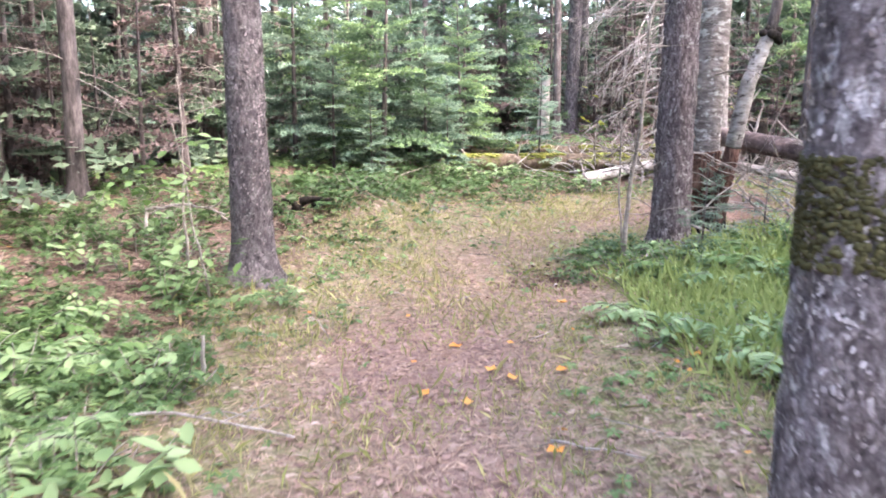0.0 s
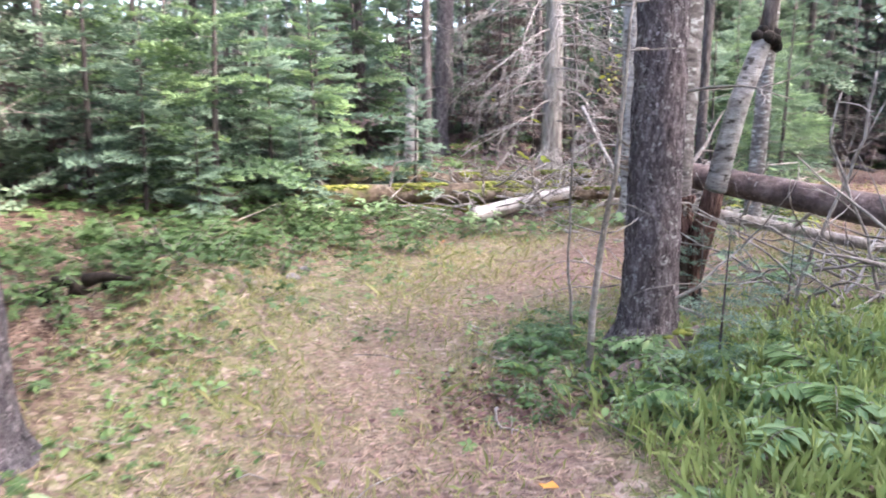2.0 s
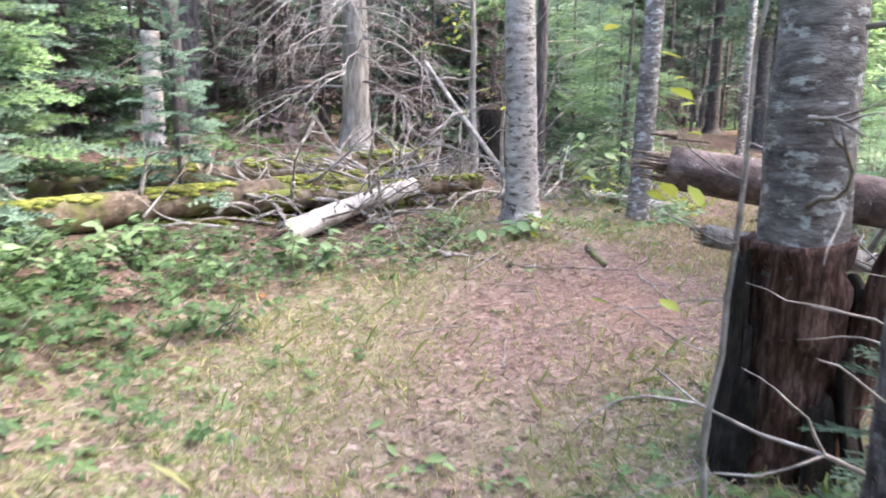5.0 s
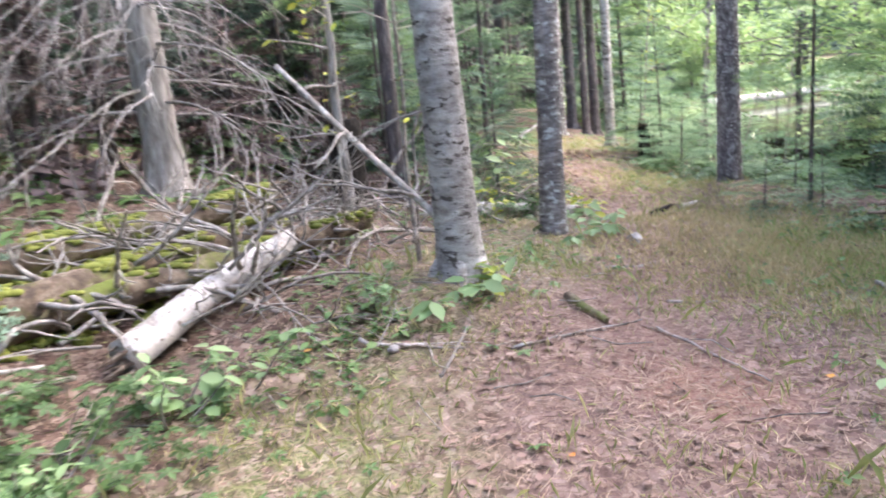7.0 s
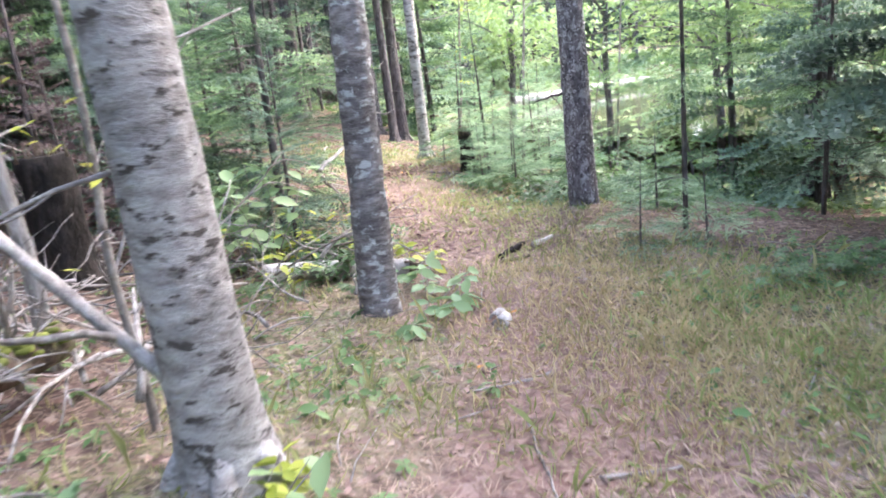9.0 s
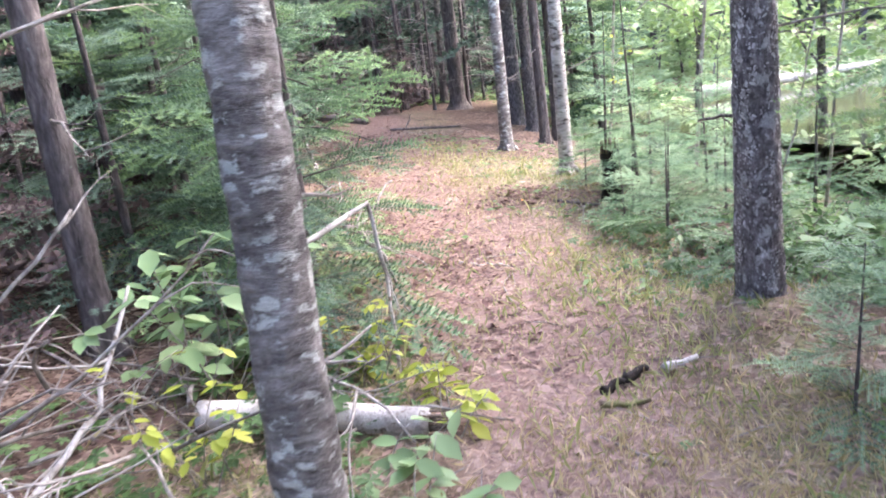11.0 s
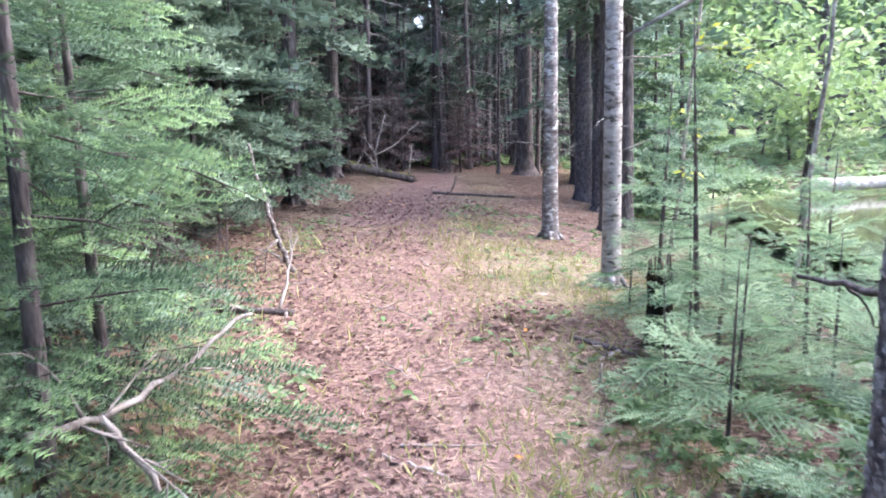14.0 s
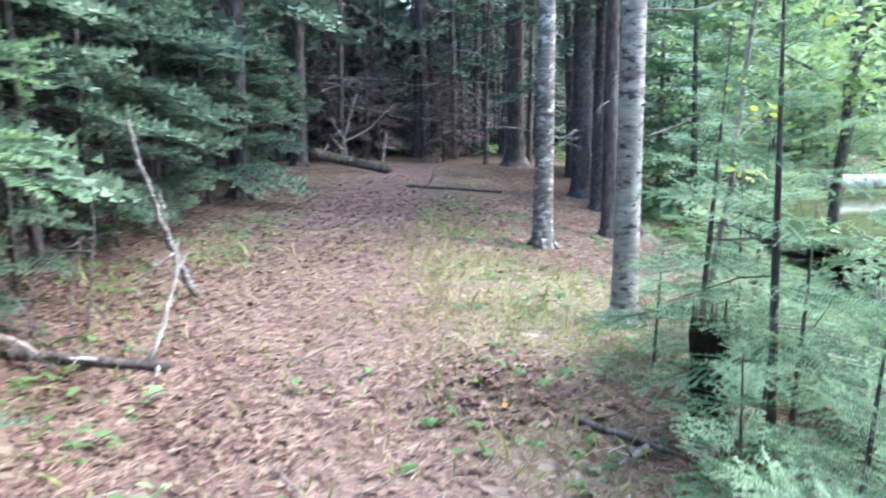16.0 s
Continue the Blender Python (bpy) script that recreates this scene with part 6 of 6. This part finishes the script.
def floor_cover():
    rng = np.random.RandomState(300)
    lo, hi = (-5, -1.5), (19, 23)
    curl = np.array([(0, 0, .06), (.35, .30, .13), (.75, .22, .04), (1, 0, .10), (.75, -.22, .01), (.35, -.30, .12), (.5, 0, .0)], float)

    def litter_at(x, y):
        l, g, s = covers(x, y)
        d, r = off_trail(x, y)
        return np.clip(.10 + .75 * l - .12 * g, 0.02, 1) * np.exp(-(d / 4.5) ** 4)
    x, y = scatter(rng, 170000, lo, hi, litter_at)
    many("leaf_litter", "dry pinkish-brown fallen leaves", "leaf litter", (curl, LEAF_F), x, y, surface(x, y), rng.uniform(.022, .06, len(x)), rng, LITTER, 8)

    def dug(x, y):
        # The last, wide patches darken the trailside with leaves in place of shade.
        return np.clip(.85 * patch(x, y, 11.2, 13.95, .35) + .7 * patch(x, y, 8.9, 13.1, .28) + .95 * patch(x, y, 1.0, 6.25, .24) + .6 * patch(x, y, 1.04, 6.75, .2) + .6 * patch(x, y, 9.2, 13.5, .3) + .5 * patch(x, y, 7.9, 12.3, .35) + .35 * patch(x, y, 9.9, 15.0, .5) + .4 * patch(x, y, 10.9, 16.7, .6) + .3 * patch(x, y, 9.6, 14.3, .4) + .45 * patch(x, y, 9.6, 16.0, .7) + .3 * patch(x, y, 12.6, 17.2, .9) + .3 * patch(x, y, 14.6, 19.2, 1.0), 0, 1)
    x, y = scatter(rng, 400000, (0, 5), (17, 22), dug)
    many("dark_leaf_litter", "damp dark brown leaves scraped into heaps, and more spread in place of shade", "leaf litter", (curl, LEAF_F), x, y, surface(x, y), rng.uniform(.028, .065, len(x)), rng, LITTER_DARK, 16)

    blade = np.array([(0, -.017, 0), (0, .017, 0), (.16, 0, .6), (.5, 0, 1)], float), np.array([(0, 1, 2), (1, 3, 2)])

    thin = blade[0] * (1, .6, 1), blade[1]

    def grass_at(x, y):
        l, g, s = covers(x, y)
        d, r = off_trail(x, y)
        clumpy = np.array([noise.noise(Vector((a * 1.6, b * 1.6, 5))) + .6 * noise.noise(Vector((a * 5, b * 5, 2))) for a, b in zip(x, y)])
        return np.clip(g * (1 - .55 * l) * (1 - .85 * s) * (1 - .9 * patch(x, y, 1.0, 6.35, .25)) * (.62 + 1.5 * clumpy) + .03 * (1 - s), 0, 1) * np.exp(-(d / 3.2) ** 4)
    x, y = scatter(rng, 560000, (-3.5, -1.5), (15, 18), grass_at)
    many("grass", "thin yellow-green woodland grass", "grass", blade, x, y, surface(x, y) - .01, rng.gamma(5, .0092, len(x)), rng, GRASS, 36)
    x, y = x[::150] + .01, y[::150]
    many("tall_grass", "taller pale grass tufts", "grass", thin, x, y, surface(x, y) - .01, rng.uniform(.1, .2, len(x)), rng, GRASS, 28)

    x, y = scatter(rng, 90000, (1.3, 2), (5, 7.5), lambda x, y: np.clip(.55 * patch(x, y, 2.6, 4.6, .9), 0, 1))
    many("slope_grass", "long pale grass on the bank beside the trail", "grass", thin, x, y, surface(x, y) - .01, rng.uniform(.07, .19, len(x)), rng, LUSH, 32)

    x, y = scatter(rng, 80000, (4.5, 8), (9, 12), lambda x, y: np.clip(.55 * patch(x, y, 6.1, 9.7, .6) + .3 * patch(x, y, 7.3, 10.5, .45) + .35 * patch(x, y, 5.2, 9.2, .5), 0, 1))
    many("straw_grass", "dry straw-coloured grass at the trail's edge", "grass", thin, x, y, surface(x, y) - .01, rng.uniform(.035, .095, len(x)), rng, STRAW, 40)

    x, y = scatter(rng, 150000, (4, 7), (11, 13), lambda x, y: np.clip(.75 * patch(x, y, 5.5, 8.5, .7) + .6 * patch(x, y, 6.6, 9.1, .5) + .16 * patch(x, y, 9.0, 11.7, .4) + .14 * patch(x, y, 8.3, 11.2, .35) + .16 * patch(x, y, 9.8, 12.3, .35), 0, 1) * np.clip(.6 + 1.2 * np.sin(x * 7 + 2 * np.sin(y * 5)) * np.sin(y * 6 + x), .1, 1))
    many("carpet_grass", "short fresh green grass and moss beside the trail", "grass", blade, x, y, surface(x, y) - .01, rng.gamma(6, .0085, len(x)), rng, LUSH, 36)
    x, y = scatter(rng, 6500, (7.5, 10.5), (10.6, 13), lambda x, y: np.clip(.5 * patch(x, y, 8.9, 11.7, .4) + .45 * patch(x, y, 9.5, 12.3, .3) + .4 * patch(x, y, 8.2, 11.1, .4), 0, 1))
    many("edge_grass", "tufts of tall pale grass at the trail's edge", "grass", thin, x, y, surface(x, y) - .01, rng.uniform(.05, .12, len(x)), rng, GRASS, 30)

    whorl_v, whorl_f = [], []
    for k in range(5):
        c, s = math.cos(k * 1.2566), math.sin(k * 1.2566)
        n = len(whorl_v)
        whorl_v += [(c * p[0] - s * p[1], s * p[0] + c * p[1], p[2] * 1.0 + .25 - .1 * p[0]) for p in BLADE_T * (1, 1.1, 1)]
        whorl_f += [tuple(n + i for i in t) for t in BLADE_F]

    def herb_at(x, y):
        l, g, s = covers(x, y)
        d, r = off_trail(x, y)
        clumpy = np.array([noise.noise(Vector((a * 1.3, b * 1.3, 9))) for a, b in zip(x, y)])
        return np.clip((.30 + 1.1 * clumpy) * (1 - .9 * l), 0, 1) * np.exp(-(d / 5) ** 4) * np.clip((d - .35) / .5, .05, 1)
    x, y = scatter(rng, 42000, (-5, -1.5), (16, 19), herb_at)
    many("ground_herbs", "low green herbs and seedlings on the forest floor", "herbs", (np.array(whorl_v), np.array(whorl_f)), x, y, surface(x, y), rng.uniform(.025, .06, len(x)), rng, LEAF_GREEN, 14)

    stalk = len(whorl_v)
    shrub_v = whorl_v + [(0, -.03, -2.6), (0, .03, -2.6), (.03, 0, .25)]
    shrub_f = whorl_f + [(stalk, stalk + 1, stalk + 2)]
    beds = [(-1.0, 9.6, .75), (-.2, 10.6, .6), (.9, 11.0, .55), (1.7, 11.2, .4), (-1.9, 8.6, .6), (-2.2, 3.8, .7), (-2.0, 5.2, .4), (-1.0, 7.5, .4), (1.75, 6.7, .3), (1.6, 7.4, .3), (2.1, 5.9, .3),
            (6.9, 8.9, .35), (6.7, 11.9, .45), (9.6, 11.4, .4), (10.6, 12.1, .5), (-3.2, 6.6, .7), (-3.2, 4.6, .6)]

    def bed_at(x, y):
        d, r = off_trail(x, y)
        total = sum(patch(x, y, *q) for q in beds)
        gaps = np.array([noise.noise(Vector((a * 3, b * 3, 4))) for a, b in zip(x, y)])
        return np.clip(total * (.16 + .85 * gaps), 0, .6) * np.clip((d - .6) / .4, 0, 1)
    x, y = scatter(rng, 230000, (-5, 1), (12, 13), bed_at)
    many("low_undergrowth", "dense low undergrowth with small leaves, shade put into the dark green", "undergrowth", (np.array(shrub_v), np.array(shrub_f)), x, y, surface(x, y) + rng.uniform(.03, .15, len(x)), rng.uniform(.028, .06, len(x)), rng, LEAF_SHADED, 18)

    def needles_at(x, y):
        l, g, s = covers(x, y)
        d, r = off_trail(x, y)
        return np.clip(.3 + .6 * l + .5 * s, 0, 1) * np.exp(-(d / 2.2) ** 4)
    x, y = scatter(rng, 560000, (-3, -1), (15, 18), needles_at)
    needle = np.array([(-.5, -.034, 0), (-.5, .034, .03), (.5, 0, .08)], float), np.array([(0, 1, 2)])
    many("needle_litter", "dry fallen needles and grass bits strewn on the trail", "needle litter", needle, x, y, surface(x, y) + .008, rng.uniform(.035, .10, len(x)), rng, NEEDLE_LITTER, 9)

    x, y = scatter(rng, 5200, (-.2, 11.4), (4.6, 13.8), lambda x, y: np.where(y > 12.05, np.clip(.9 * patch(x, y, 1.2, 12.6, .6) + .9 * patch(x, y, 2.8, 12.9, .6) + .4 * patch(x, y, 3.4, 12.5, .4), 0, 1), 0))
    many("moss_cushions", "yellow-green moss cushions over rotten wood", "moss", (CLUMP[0] * (1.5, 1.5, .5), CLUMP[1]), x, y, surface(x, y), rng.uniform(.02, .05, len(x)), rng, MOSS, 20)

    x, y = scatter(rng, 52000, (-11, -3), (26, 30), lambda x, y: np.clip((off_trail(x, y)[0] - 3.5) / 2, 0, .35))
    many("far_herbs", "ferny low growth on the shaded forest floor", "herbs", (np.array(whorl_v), np.array(whorl_f)), x, y, surface(x, y), rng.uniform(.06, .17, len(x)), rng, LEAF_GREEN, 16)

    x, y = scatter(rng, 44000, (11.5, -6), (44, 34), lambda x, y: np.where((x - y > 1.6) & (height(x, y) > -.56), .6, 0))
    many("bank_plants", "low plants on the pond's bank, sunlight put into their colour", "herbs", (np.array(whorl_v), np.array(whorl_f)), x, y, surface(x, y), rng.uniform(.08, .22, len(x)), rng, LEAF_SUN_PAINTED, 18)

    def twig_at(x, y):
        d, r = off_trail(x, y)
        return .25 + .5 * np.exp(-((x - 4.2) ** 2 + (y - 11.2) ** 2) / 4)
    x, y = scatter(rng, 3600, (-4, 0), (17, 21), twig_at)
    b = Buf()
    for a, c in zip(x, y):
        ang = rng.uniform(0, 6.28)
        ln = rng.uniform(.08, .4)
        p = np.array((a, c, hz(a, c) + .012))
        q = p + np.array((math.cos(ang), math.sin(ang), rng.normal(.04, .12))) * ln
        m = (p + q) / 2 + rng.normal(0, .02, 3)
        tube(b, [p, m, q], (.004, .0035, .002), 4)
    tagged(new("fallen_twigs", b.mesh("fallen_twigs", BARK_TWIG)), "small dry twigs strewn on the forest floor", "twigs", kind="stuff")

    x, y = scatter(rng, 900, (-5, 2), (18, 22), lambda x, y: np.clip(.15 + .8 * patch(x, y, .3, 2.8, 1.2), 0, .5))
    many("yellow_leaves", "scattered yellow and orange fallen leaves", "leaves", (curl, LEAF_F), x, y, surface(x, y) + .01, rng.uniform(.03, .06, len(x)), rng, ORANGE, 15)


floor_cover()

# bright fallen leaves that lie singly on the trail
LEAF_MESH = None
for i, (x, y, turn) in enumerate([(.06, 4.35, 10), (.25, 3.9, 60), (.62, 3.8, 200), (-.12, 3.6, 300), (.1, 3.45, 90), (.85, 5.2, 150), (.45, 2.85, 20), (1.35, 3.8, 40), (1.1, 4.9, 70), (.35, 3.75, 100)]):
    if LEAF_MESH is None:
        b = Buf()
        b.add(np.array([(-.5, 0, .1), (-.1, .42, .22), (.2, .22, .08), (.5, .05, .2), (.2, -.25, .05), (-.1, -.4, .2), (0, 0, .0)]) * .09, f3=[(0, 6, 1), (1, 6, 2), (2, 6, 3), (3, 6, 4), (4, 6, 5), (5, 6, 0)])
        LEAF_MESH = b.mesh("fallen_leaf", ORANGE)
    ob = tagged(new("fallen_leaf", LEAF_MESH), "orange fallen leaf curled on the thin grass", "leaf", "orange leaves on the trail")
    ob.matrix_basis = pose(*on(x, y, .03), 0, 0, turn)

for base in (FIR_TALL, FIR_BLUE, FIR_THIN, FIR_SLIM, FIR_HIGH, FIR_ARCH, FIR_NEAR, FIR_NEAR_BLUE, FIR_SMALL, FIR_BUSH, POLE_A, POLE_B, POLE_C, POLE_D, POLE_E, POLE_F, POND_TREE, POND_SHRUB, BANK_TREE, UNDER, UNDER_NEAR, UNDER_DEAD, *PLANTS.values()):
    drop(base)
